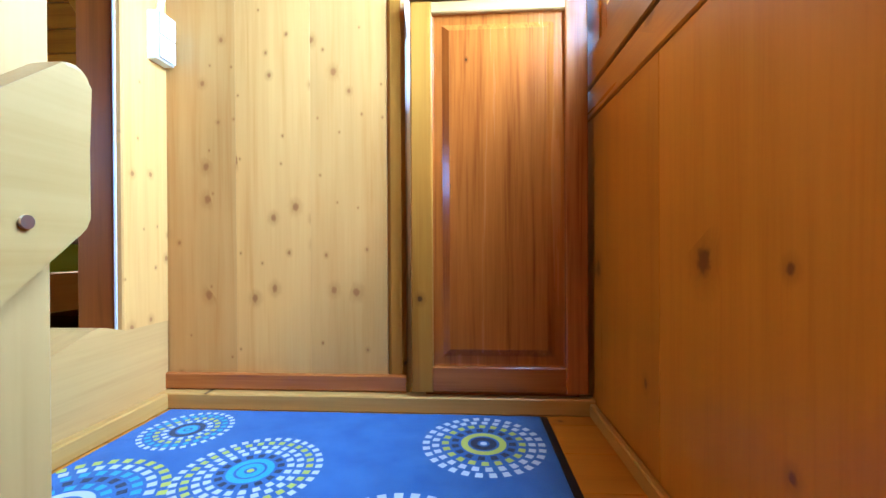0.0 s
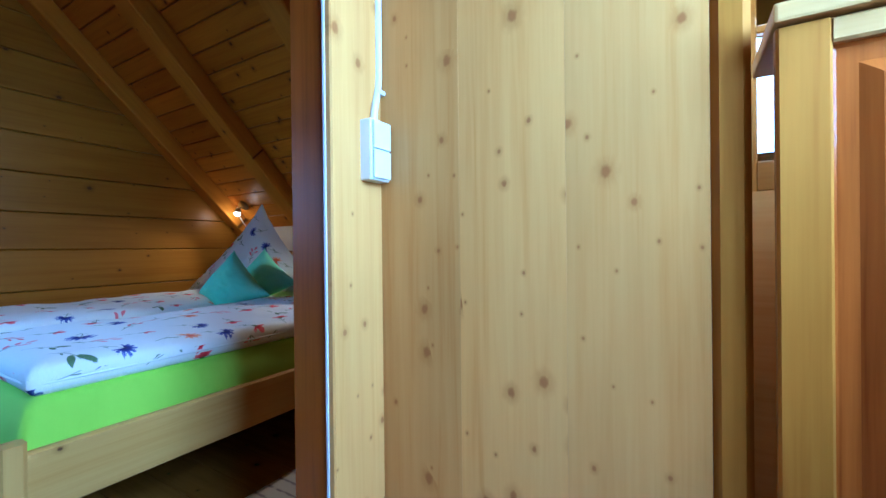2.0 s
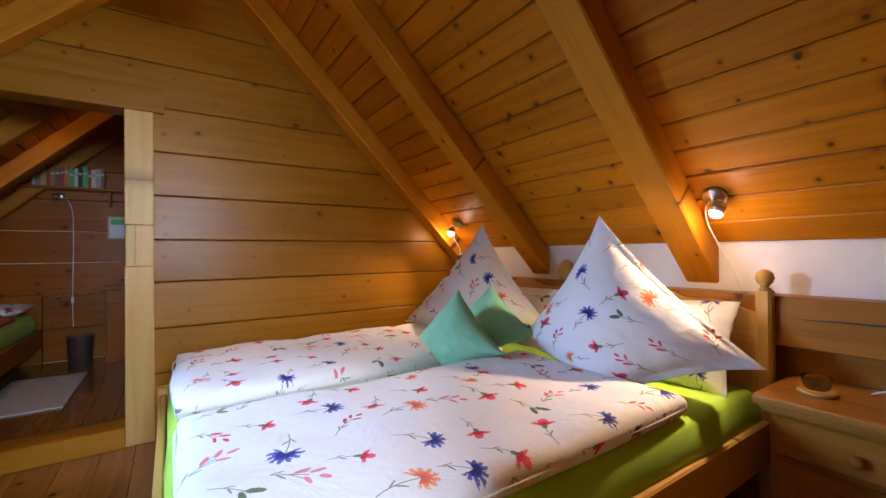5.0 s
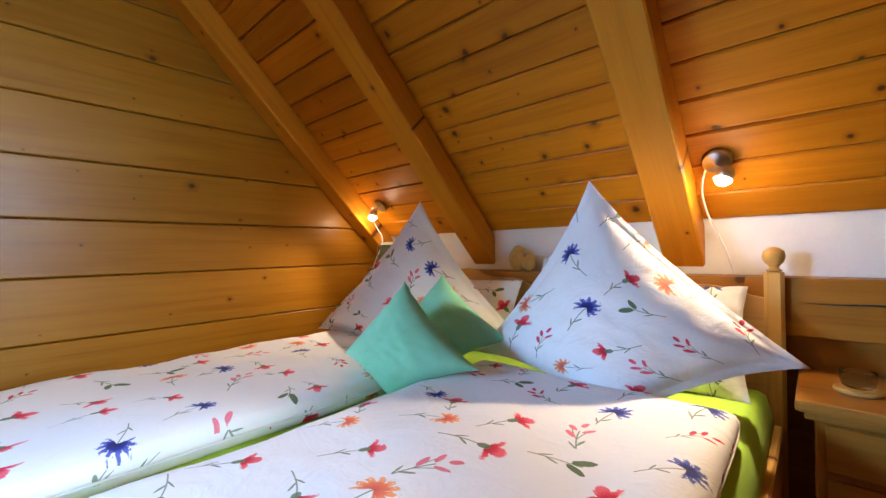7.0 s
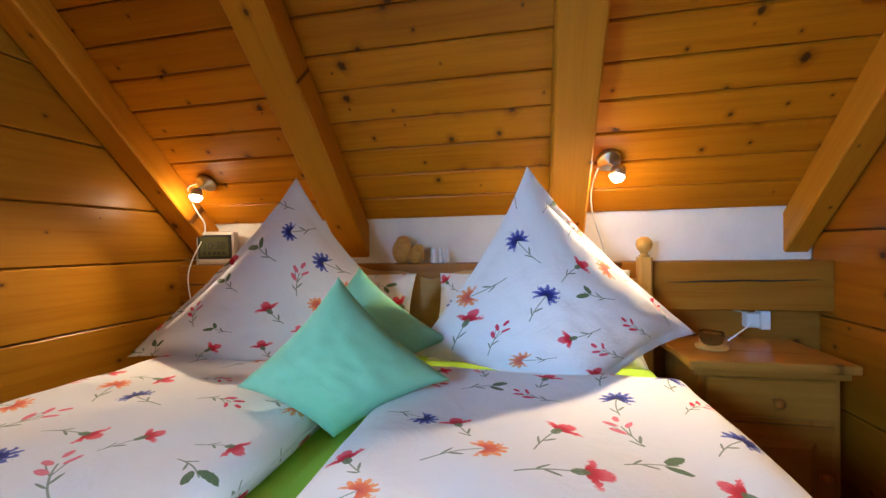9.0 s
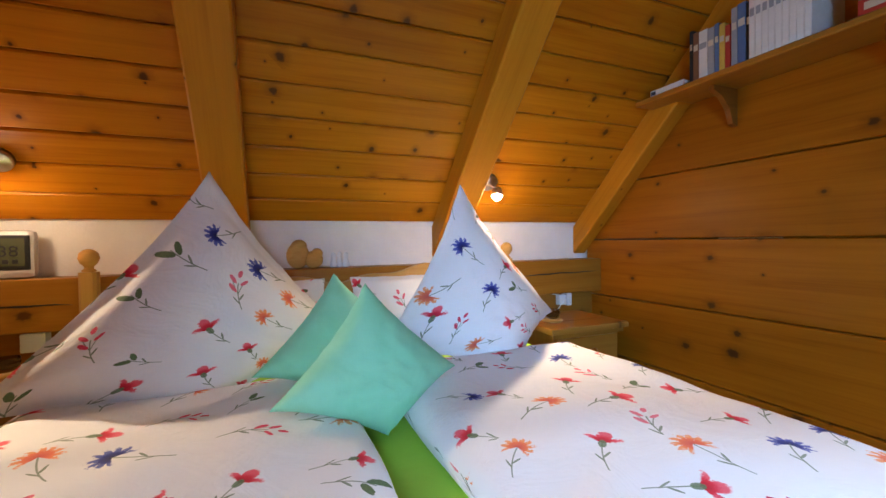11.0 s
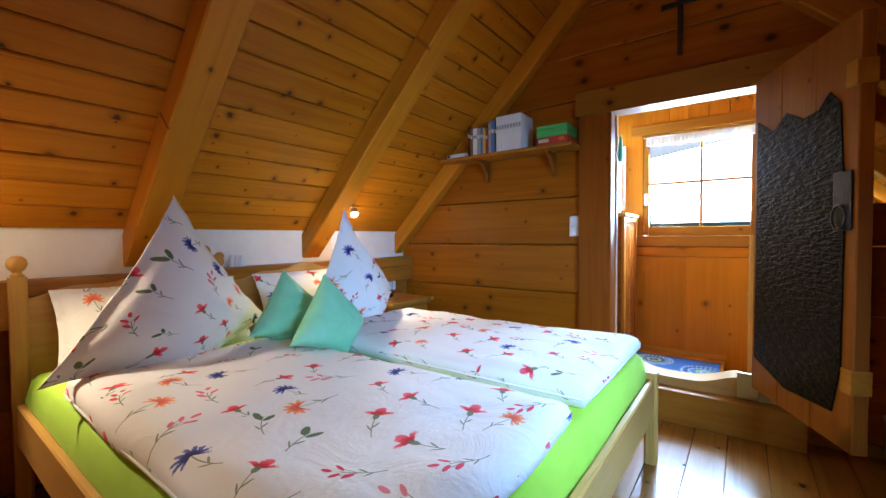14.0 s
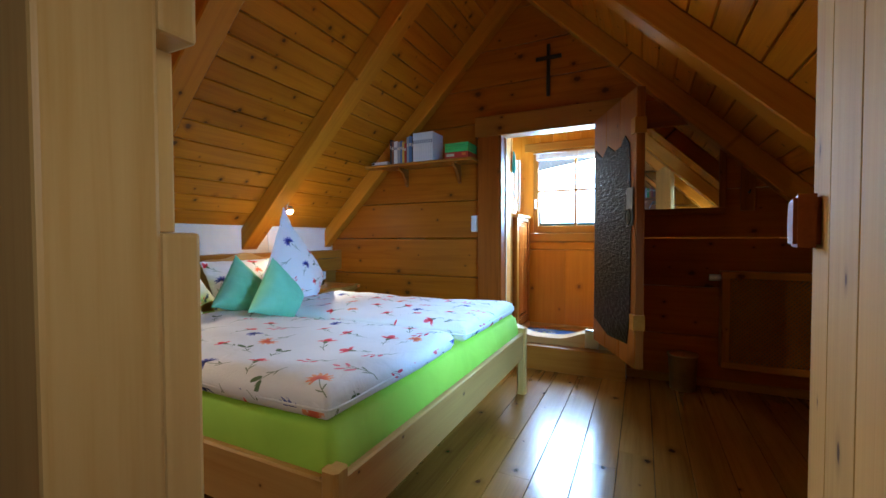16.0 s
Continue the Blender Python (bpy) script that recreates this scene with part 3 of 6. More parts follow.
def notched_jamb_bm():
    """A door post whose room-side edge is cut back where the latch falls in."""
    bm = bmesh.new()
    x0, x1, cut = WEST - 0.14, WEST + 0.022, WEST - 0.026
    for xa, xb, z0, z1 in ((x0, cut - 0.0002, 0.0, WDT), (cut, x1, 0.0, 1.03), (cut, x1, 1.27, WDT)):
        box(bm, xa, xb, WD1, WD1 + 0.138, z0, z1, 0.006)
    box(bm, cut + 0.0005, x1 - 0.002, WD1 + 0.05, WD1 + 0.137, 1.031, 1.269, 0.003)
    return bm


# paler than the other post: the light falling on it is in the colour
wood_jamb_lit = wood("door_post_pine_lit", (0.60, 0.36, 0.12), (0.48, 0.25, 0.06), knots=0.4, grain="z", rough=0.36, knot_size=1.3, knot=(0.16, 0.05, 0.012))
part("jamb", notched_jamb_bm(), wood_jamb_lit, frame_west, "pine door post with a latch notch, paled for the light on it")
board("jamb", (WEST - 0.14, WD0 - 0.138, 0.0), (WEST + 0.022, WD0, WDT), "z", "x", wood_west, frame_west)
board("lintel", (WEST - 0.14, WD0 - 0.18, WDT), (WEST + 0.028, WD1 + 0.19, WDT + 0.145), "y", "x", wood_west, frame_west)
board("threshold", (WEST - 0.14, WD0 + 0.001, 0.0), (WEST + 0.035, WD1 - 0.001, 0.115), "y", "x", wood_west, frame_west)

# ---- east wall, with the door to the landing ----
ED0, ED1, EDT = 0.53, 1.27, 1.87
wall_east = thing("wall_east", (EAST, 0.9, 0), "orange-brown wall of wide knotty pine planks", "wall", kind="structure")
levels_e = [0.0, 0.34, 0.68, 1.02, 1.35, 1.68, 2.0, 2.30, 2.60, 2.90, 3.20]
for z0, z1 in zip(levels_e, levels_e[1:]):
    if z0 < EDT - 0.05:
        clipped(SOUTH, ED0 - 0.10, z0, z1, LAND_W, EAST, "y", wall_east, wood_east)
        clipped(ED1 + 0.10, NORTH, z0, z1, LAND_W, EAST, "y", wall_east, wood_east)
    else:
        clipped(SOUTH, NORTH, z0, z1, LAND_W, EAST, "y", wall_east, wood_east)
wood_lining = wood("lining_pine", (0.33, 0.088, 0.007), (0.20, 0.046, 0.003), knots=0.3, rough=0.4, knot_size=1.6)
frame_east = thing("door_frame_east", (EAST, ED1, 0), "orange pine door frame with a high hollowed threshold", "door frame", kind="structure")
board("jamb", (LAND_W - 0.016, ED1, 0.27), (LAND_W + 0.012, LAND_N - 0.0005, EDT), "z", "x", wood_pale, frame_east)
board("jamb_lining", (LAND_W - 0.019, ED1 + 0.004, 0.27), (EAST - 0.05, LAND_N - 0.0005, EDT), "z", "y", wood_lining, frame_east)
board("seal", (LAND_W - 0.012, ED1 - 0.004, 0.27), (LAND_W - 0.004, ED1 - 0.0004, EDT), "z", "y", white_plastic, frame_east, "white sealing strip", 0.001)
board("jamb", (LAND_W + 0.004, ED0 - 0.174, 0.27), (EAST - 0.05, ED0, EDT), "z", "y", wood_pale, frame_east)
board("casing", (EAST - 0.055, ED1 + 0.022, 0.0), (EAST - 0.004, ED1 + 0.21, EDT), "z", "x", wood_lining, frame_east)
board("casing", (EAST - 0.055, ED0 - 0.21, 0.0), (EAST - 0.004, ED0 - 0.022, EDT), "z", "x", wood_frame, frame_east)
board("lintel", (LAND_W + 0.006, ED0 - 0.21, EDT), (EAST - 0.062, ED1 + 0.23, EDT + 0.165), "y", "x", wood_frame, frame_east)


def threshold_bm():
    """The sill of the landing door: worn hollow in the middle."""
    bm = bmesh.new()
    prof = [(0.0, 0.0), (1.0, 0.0)]
    top = []
    for i in range(49):
        u = 1 - i / 48
        side = abs(u - 0.5) * (ED1 - ED0 + 0.34)
        hump = 0.024 * math.exp(-((side - 0.29) / 0.06) ** 2)
        dip = 0.036 / (1 + math.exp((side - 0.17) * 34))
        top.append((u, 0.270 + hump - dip))
    pts = prof + top
    a = [bm.verts.new((EAST - 0.058, ED0 - 0.17 + (ED1 - ED0 + 0.34) * u, z)) for u, z in pts]
    b = [bm.verts.new((LAND_W + 0.012, ED0 - 0.17 + (ED1 - ED0 + 0.34) * u, z)) for u, z in pts]
    bm.faces.new(a)
    bm.faces.new(b[::-1])
    for i in range(len(pts)):
        j = (i + 1) % len(pts)
        bm.faces.new((a[i], b[i], b[j], a[j]))
    return bm


wood_thr = wood("threshold_pine", (0.55, 0.325, 0.115), (0.43, 0.23, 0.07), knots=0.1, grain="y", rough=0.35)
part("threshold", threshold_bm(), wood_thr, frame_east)
board("step", (EAST - 0.16, ED0 - 0.21, 0.0), (EAST - 0.06, ED1 + 0.21, 0.185), "y", "z", wood_frame, frame_east)

# ---- north side of the bedroom: knee wall and beam ----
knee = thing("wall_north", (-2.8, NORTH, 0), "white plastered knee wall above a cracked pine beam", "wall", kind="structure")
part("plaster", boxed(WEST - 0.1, EAST, NORTH + 0.012, NORTH + 0.2, 0.0, KNEE + 0.03, 0), plaster, knee)
for x0, x1 in ((WEST + 0.001, EAST - 0.001),):
    board("beam", (x0, 2.99, 0.707), (x1, NORTH + 0.010, 0.905), "x", "y", wood_frame, knee)
    board("plank", (x0, 3.07, 0.36), (x1, NORTH + 0.010, 0.703), "x", "y", wood_night, knee)
    board("plank", (x0, 3.07, 0.0), (x1, NORTH + 0.010, 0.357), "x", "y", wood_night, knee)
wall_south = thing("wall_south", (-2.8, SOUTH, 0), "plain pine knee wall of the bedroom", "wall", kind="structure")
for z0, z1 in ((0, 0.37), (0.37, 0.74), (0.74, 1.12)):
    board("plank", (WEST - 0.1, SOUTH - 0.06, z0 + 0.001), (EAST, SOUTH - 0.001, z1 - 0.001), "x", "y", wood_east, wall_south)
tagged(part("wall_outer_south", boxed(FAR_W - 0.1, LAND_E + 0.2, SOUTH - 0.25, SOUTH - 0.07, -2.6, KNEE + 0.03, 0), plaster, None, "white outer wall"), kind="structure", category="wall")
tagged(part("wall_outer_north", boxed(FAR_W - 0.1, LAND_E + 0.2, NORTH + 0.21, NORTH + 0.35, -2.6, KNEE + 0.03, 0), plaster, None, "white outer wall"), kind="structure", category="wall")

# ---- the double bed ----
BX0, BX1, BY0, BY1 = -3.83, -1.955, 0.90, 3.0
bed = thing("double_bed", (-2.89, 1.95, 0), "wide pine double bed with turned post knobs and curved headboard", "bed")
for x in (BX0, BX1 - 0.055):
    board("foot_post", (x, BY0, 0.0), (x + 0.055, BY0 + 0.055, 0.435), "z", "y", wood_bed, bed, chamfer=0.01)
    post = board("head_post", (x, BY1 - 0.055, 0.0), (x + 0.055, BY1, 0.925), "z", "y", wood_bed, bed, chamfer=0.01)
    part("knob", lathe([(0.018, 0), (0.024, 0.006), (0.014, 0.014), (0.016, 0.022), (0.027, 0.034), (0.033, 0.052), (0.029, 0.072), (0.016, 0.084), (0.0, 0.088)], (x + 0.0275, BY1 - 0.0275, 0.925)), wood_bed, post, smooth=True)
board("foot_rail", (BX0 + 0.055, BY0 + 0.012, 0.235), (BX1 - 0.055, BY0 + 0.040, 0.405), "x", "y", wood_bed, bed, chamfer=0.006)
for x in (BX0 + 0.01, BX1 - 0.038):
    board("side_rail", (x, BY0 + 0.055, 0.235), (x + 0.028, BY1 - 0.055, 0.405), "y", "x", wood_bed, bed, chamfer=0.006)


def headboard_bm():
    bm = bmesh.new()
    pts = [(0, 0.30), (1, 0.30)]
    for i in range(49):
        u = 1 - i / 48
        k = abs((u * 2) % 1.0 - 0.5) * 2
        pts.append((u, 0.845 + 0.06 * (1 - k) ** 2 * (3 - 2 * (1 - k)) + 0.012 * math.cos(k * 9)))
    ring = []
    for y in (BY1 - 0.042, BY1 - 0.014):
        ring.append([bm.verts.new((BX0 + 0.055 + (BX1 - BX0 - 0.11) * u, y, z)) for u, z in pts])
    bm.faces.new(ring[0])
    bm.faces.new(ring[1][::-1])
    for i in range(len(pts)):
        j = (i + 1) % len(pts)
        bm.faces.new((ring[0][i], ring[1][i], ring[1][j], ring[0][j]))
    return bm


wood_bed_x = wood("bed_wood_headboard", (0.68, 0.40, 0.14), (0.54, 0.27, 0.07), knots=0.1, grain="x", rough=0.36)
part("headboard", headboard_bm(), wood_bed_x, bed)


def soft(name, x0, x1, y0, y1, z0, z1, material, parent=None, label="", r=0.05, nx=40, ny=56, wave=0.006, seed=0, uv=False, sag=0.0):
    """A padded slab: rounded edges, slightly uneven top."""
    bm = bmesh.new()
    lay = bm.loops.layers.uv.new("map") if uv else None
    grid = []

    def shape(u, v, top):
        x, y = x0 + (x1 - x0) * u, y0 + (y1 - y0) * v
        e = min(x - x0, x1 - x, y - y0, y1 - y)
        lift = math.sqrt(max(0.0, 1 - (1 - min(1, max(0, e) / r)) ** 2))
        mid = (z0 + z1) / 2
        half = (z1 - z0) / 2
        n = noise.noise((x * 3.1 + seed, y * 3.1, seed)) + 0.5 * noise.noise((x * 8 + seed, y * 8, seed + 4))
        w = noise.noise((x * 2.3, y * 2.3, seed + 9)) * wave * 1.5
        if top:
            return (x + w * (1 - lift), y + w * (1 - lift), mid + half * (0.25 + 0.75 * lift) + n * wave * lift - sag * (1 - lift))
        return (x + w * (1 - lift), y + w * (1 - lift), mid - half * (0.25 + 0.75 * lift))

    def spaced(k, n):
        s = k / n
        return s - 0.09 * math.sin(2 * math.pi * s)

    for top in (True, False):
        rows = [[bm.verts.new(shape(spaced(i, nx), spaced(j, ny), top)) for j in range(ny + 1)] for i in range(nx + 1)]
        grid.append(rows)
        for i in range(nx):
            for j in range(ny):
                f = bm.faces.new((rows[i][j], rows[i + 1][j], rows[i + 1][j + 1], rows[i][j + 1]))
                if uv:
                    for lp in f.loops:
                        lp[lay].uv = (lp.vert.co.x, lp.vert.co.y + (0 if top else 3))
    t, b = grid
    rim = [(i, 0) for i in range(nx)] + [(nx, j) for j in range(ny)] + [(i, ny) for i in range(nx, 0, -1)] + [(0, j) for j in range(ny, 0, -1)]
    for (i, j), (k, m) in zip(rim, rim[1:] + rim[:1]):
        f = bm.faces.new((t[i][j], t[k][m], b[k][m], b[i][j]))
        if uv:
            for lp in f.loops:
                lp[lay].uv = (lp.vert.co.x + lp.vert.co.z, lp.vert.co.y - lp.vert.co.z)
    return part(name, bm, material, parent, label, smooth=True)


tagged(soft("mattress", BX0 + 0.035, BX1 - 0.035, BY0 + 0.045, BY1 - 0.05, 0.27, 0.525, lime_sheet, None, "thick mattress in a bright lime-green fitted sheet", r=0.05, nx=44, ny=44, wave=0.005), category="mattress")


def duvet(x0, x1, y0, y1, seed):
    d = tagged(soft("duvet", x0, x1, y0, y1, 0.512, 0.615, print_cotton, None, "white cotton duvet printed with red and blue flowers", r=0.085, wave=0.017, seed=seed, uv=True), category="duvet", group="duvets on the double bed")
    z, k = 0.560, 0.004
    pts = [(x0 + 0.1, y0 - k, z), (x1 - 0.02, y0 - k, z), (x1 + k, y0 + 0.02, z), (x1 + k, (y0 + y1) / 2, z), (x1 + k, y1 - 0.02, z), (x1 - 0.02, y1 + k, z), (x0 + 0.02, y1 + k, z), (x0 - k, y1 - 0.02, z), (x0 - k, y0 + 0.02, z), (x0 + 0.02, y0 - k, z), (x0 + 0.1, y0 - k, z)]
    cable("piping", pts, 0.0035, white_cotton, d, "white corded edge seam")
    return d


white_cotton = cloth("white_cotton", (0.74, 0.75, 0.76), (0.82, 0.83, 0.84))
duvet(-3.78, -2.965, 0.97, 2.42, 3)
duvet(-2.83, -2.02, 0.97, 2.42, 11)


def cushion(name, corners, thick, material, label, category, group, flange=0.0, n=34, bow=0.055, seed=0):
    """A cushion between four corner points given in order round it; puffed in the middle, pinched at the corners."""
    bm = bmesh.new()
    lay = bm.loops.layers.uv.new("map")
    a, b, c, d = [Vector(q) for q in corners]
    nor = (c - a).cross(d - b).normalized()
    wide = ((b - a).length + (c - d).length) / 2
    tall = ((d - a).length + (c - b).length) / 2
    sides = []
    for s in (1, -1):
        rows = []
        for i in range(n + 1):
            row = []
            for j in range(n + 1):
                u, v = i / n, j / n
                uu, vv = u * 2 - 1, v * 2 - 1
                # sides bow in between the corners
                px = 0.5 + 0.5 * uu * (1 - bow * (1 - vv * vv))
                py = 0.5 + 0.5 * vv * (1 - bow * (1 - uu * uu))
                p = (a * (1 - px) + b * px) * (1 - py) + (d * (1 - px) + c * px) * py
                fu = max(0.0, 1 - (abs(uu) / (1 - flange)) ** 2.2) if abs(uu) < 1 - flange else 0.0
                fv = max(0.0, 1 - (abs(vv) / (1 - flange)) ** 2.2) if abs(vv) < 1 - flange else 0.0
                puff = (fu * fv) ** 0.55
                wob = noise.noise((u * 4 + seed, v * 4, seed * 1.7)) * 0.09 + noise.noise((u * 9, v * 9 + seed, s)) * 0.07 + noise.noise((u * 17 + seed, v * 5, s)) * 0.03
                h = thick * puff * (1 + wob) + (0.004 if puff == 0 else 0.004)
                ripple = 0.010 * noise.noise((u * 12, v * 12, seed + 3)) if puff == 0 else 0
                row.append(bm.verts.new(p + nor * (s * h / 2 + ripple)))
            rows.append(row)
        sides.append(rows)
        for i in range(n):
            for j in range(n):
                q = [(i, j), (i + 1, j), (i + 1, j + 1), (i, j + 1)]
                f = bm.faces.new([rows[x][y] for x, y in q])
                for lp, (x, y) in zip(f.loops, q):
                    lp[lay].uv = (x / n * wide + seed, y / n * tall + seed * 0.6 + (0 if s > 0 else 5))
    t, o = sides
    rim = [(i, 0) for i in range(n)] + [(n, j) for j in range(n)] + [(i, n) for i in range(n, 0, -1)] + [(0, j) for j in range(n, 0, -1)]
    for (i, j), (k, l) in zip(rim, rim[1:] + rim[:1]):
        bm.faces.new((t[i][j], t[k][l], o[k][l], o[i][j]))
    return tagged(part(name, bm, material, None, label, smooth=True), category=category, group=group)


# big pillows set on a corner
PIL = "large white pillow printed with flowers, stood on its corner"
cushion("pillow", ((-3.40, 2.40, 0.530), (-2.85, 2.74, 0.62), (-3.354, 2.62, 1.270), (-3.85, 2.32, 0.615)), 0.25, print_cotton, PIL, "pillow", "large pillows", flange=0.085, bow=0.10, seed=3.3)
cushion("pillow", ((-2.30, 2.38, 0.530), (-1.89, 2.70, 0.67), (-2.453, 2.555, 1.252), (-2.84, 2.42, 0.63)), 0.25, print_cotton, PIL, "pillow", "large pillows", flange=0.085, bow=0.10, seed=7)
BACK = "flat white flowered pillow leaning on the headboard"
cushion("pillow", ((-3.74, 2.74, 0.52), (-2.93, 2.74, 0.52), (-2.95, 2.925, 0.865), (-3.72, 2.925, 0.865)), 0.15, print_cotton, BACK, "pillow", "back pillows", flange=0.06, seed=4)
cushion("pillow", ((-2.86, 2.74, 0.52), (-2.03, 2.74, 0.52), (-2.05, 2.925, 0.875), (-2.84, 2.925, 0.865)), 0.15, print_cotton, BACK, "pillow", "back pillows", flange=0.06, seed=9)
CU = "small mint-green cotton cushion stood on its corner"
cushion("cushion", ((-2.96, 2.27, 0.56), (-2.70, 2.42, 0.69), (-2.984, 2.37, 0.925), (-3.22, 2.26, 0.66)), 0.17, mint, CU, "cushion", "mint cushions", bow=0.11, seed=1)
cushion("cushion", ((-2.905, 2.02, 0.545), (-2.655, 2.17, 0.645), (-2.935, 2.12, 0.915), (-3.175, 2.035, 0.645)), 0.19, mint, CU, "cushion", "mint cushions", bow=0.11, seed=6)

# ---- landing: walls ----
wall_panel = thing("wall_north_landing", (-0.8, LAND_N, 0), "pale varnished pine board wall with many small knots", "wall", kind="structure")
for x0, x1 in ((-1.212, -0.98), (-0.98, -0.735), (-0.735, -0.49)):
    board("plank", (x0 + 0.0001, LAND_N, 0.10), (x1 - 0.0001, LAND_N + 0.03, 2.2), "z", "y", wood_pale, wall_panel, chamfer=0.0004)
board("corner_post", (-0.489, LAND_N - 0.004, 0.0), (-0.432, LAND_N + 0.06, 2.4), "z", "y", wood_frame, wall_panel, chamfer=0.012)
board("baseboard", (-1.213, LAND_N - 0.018, 0.052), (-0.43, LAND_N - 0.001, 0.104), "x", "y", wood_red, wall_panel)
board("skirting", (-1.213, LAND_N - 0.05, 0.0), (LAND_E - 0.002, LAND_N - 0.001, 0.05), "x", "y", wood_bed, wall_panel)
board("skirting", (LAND_W + 0.014, 0.70, 0.0), (LAND_W + 0.045, LAND_N - 0.052, 0.05), "y", "x", wood_bed, wall_panel)
part("closet_core", boxed(LAND_W + 0.002, -0.44, LAND_N + 0.062, 2.0, 0.0, 2.02, 0), wood_pale, wall_panel)

wall_eland = thing("wall_east_landing", (LAND_E, 1.0, 0), "orange varnished pine panel wall below the window", "wall", kind="structure")
for y0, y1 in ((-0.95, -0.4), (-0.4, 0.15), (0.15, 0.55), (0.55, 1.0), (1.0, 1.42), (1.42, 2.0)):
    board("plank", (LAND_E, y0 + 0.0004, -2.4), (LAND_E + 0.05, y1 - 0.0004, 0.885), "z", "x", wood_orange, wall_eland, chamfer=0.001)
board("rail", (LAND_E - 0.006, -0.95, 0.888), (LAND_E + 0.05, 2.0, 0.975), "y", "x", wood_orange, wall_eland)
board("rail", (LAND_E - 0.012, -0.95, 0.979), (LAND_E + 0.05, 2.0, 1.075), "y", "x", wood_frame, wall_eland)
board("skirting", (LAND_E - 0.02, 0.70, 0.0), (LAND_E - 0.0005, LAND_N - 0.052, 0.04), "y", "x", wood_bed, wall_eland)
WY0, WY1, WZ0, WZ1 = 0.49, 1.36, 1.078, 2.02
for y0, y1 in ((-0.95, -0.45), (-0.45, 0.05), (0.05, WY0)):
    board("plank", (LAND_E, y0 + 0.0004, 1.077), (LAND_E + 0.05, y1 - 0.0004, roof_z((y0 + y1) / 2) - 0.1), "z", "x", wood_orange, wall_eland, chamfer=0.002)
for y0, y1 in ((WY1, 1.7), (1.7, 2.0)):
    board("plank", (LAND_E, y0 + 0.0004, 1.077), (LAND_E + 0.05, y1 - 0.0004, roof_z(y1) - 0.02), "z", "x", wood_orange, wall_eland, chamfer=0.002)
board("head_trim", (LAND_E - 0.02, WY0 - 0.1, WZ1), (LAND_E + 0.05, WY1 + 0.1, WZ1 + 0.09), "y", "x", wood_frame, wall_eland)
y = WY0 - 0.1
while y < WY1 + 0.1:
    board("plank", (LAND_E, y + 0.001, WZ1 + 0.092), (LAND_E + 0.045, min(y + 0.15, WY1 + 0.1) - 0.001, 2.9), "z", "x", wood_orange, wall_eland, chamfer=0.004)
    y += 0.15

# outer gable shell, with the window's hole
gable = thing("wall_gable_east", (0.3, 1.0, 0), "thick white outer gable wall", "wall", kind="structure")
part("masonry", boxed(LAND_E + 0.052, LAND_E + 0.25, SOUTH - 0.2, WY0, -2.6, 2.2, 0), plaster, gable)
part("masonry", boxed(LAND_E + 0.052, LAND_E + 0.25, WY1, NORTH + 0.2, -2.6, 2.2, 0), plaster, gable)
part("masonry", boxed(LAND_E + 0.052, LAND_E + 0.25, WY0, WY1, -2.6, WZ0 - 0.002, 0), plaster, gable)
part("masonry", boxed(LAND_E + 0.052, LAND_E + 0.25, WY0, WY1, WZ1, 2.2, 0), plaster, gable)


def gable_top(x0, x1):
    bm = bmesh.new()
    prof = [(RIDGE_Y - (RIDGE_Z - 2.2) + 0.05, 2.201), (RIDGE_Y + (RIDGE_Z - 2.2) - 0.05, 2.201), (RIDGE_Y, RIDGE_Z - 0.02)]
    a = [bm.verts.new((x0, y, z)) for y, z in prof]
    b = [bm.verts.new((x1, y, z)) for y, z in prof]
    bm.faces.new(a)
    bm.faces.new(b[::-1])
    for i in range(3):
        bm.faces.new((a[i], b[i], b[(i + 1) % 3], a[(i + 1) % 3]))
    return bm


part("gable_boards", gable_top(LAND_E + 0.06, LAND_E + 0.2), wood_orange, gable)
gable_w = thing("wall_gable_west", (FAR_W, 1.0, 0), "pine plank gable wall of the small room", "wall", kind="structure")
for z0, z1 in zip(levels_e, levels_e[1:]):
    clipped(SOUTH, NORTH, z0, z1, FAR_W - 0.1, FAR_W, "y", gable_w, wood_east)
for name, y0, y1 in (("wall_south_small_room", SOUTH - 0.06, SOUTH - 0.001), ("wall_north_small_room", NORTH + 0.001, NORTH + 0.2)):
    w = thing(name, (-5.7, y0, 0), "pine knee wall of the small room", "wall", kind="structure")
    for z0, z1 in ((0, 0.37), (0.37, 0.74), (0.74, 1.14)):
        board("plank", (FAR_W, y0, z0 + 0.001), (WEST - 0.11, y1, z1 - 0.001), "x", "y", wood_east, w)
shut = thing("wall_south_landing", (-0.5, LAND_S, 0), "pine wall at the back of the stairs", "wall", kind="structure")
for i in range(5):
    x0 = LAND_W + i * 0.272
    board("plank", (x0, SOUTH - 0.05, -2.4), (x0 + 0.271, SOUTH - 0.002, 1.13), "z", "y", wood_orange, shut)
closing = thing("wall_niche_landing", (0, 2.0, 0), "pine wall round the cabinet niche", "wall", kind="structure")
part("wall_board", boxed(-0.44, LAND_E + 0.05, 2.002, 2.06, 0.0, 1.06, 0), wood_pale, closing)
part("wall_board", boxed(LAND_W, -0.41, 2.002, 2.06, 0.0, 2.2, 0), wood_pale, closing)
part("wall_board", boxed(0.11, LAND_E + 0.05, 2.002, 2.06, 1.06, 2.2, 0), wood_pale, closing)
part("wall_board", boxed(-0.41, 0.11, 2.002, 2.06, 1.98, 2.2, 0), wood_pale, closing)

# ---- landing window ----


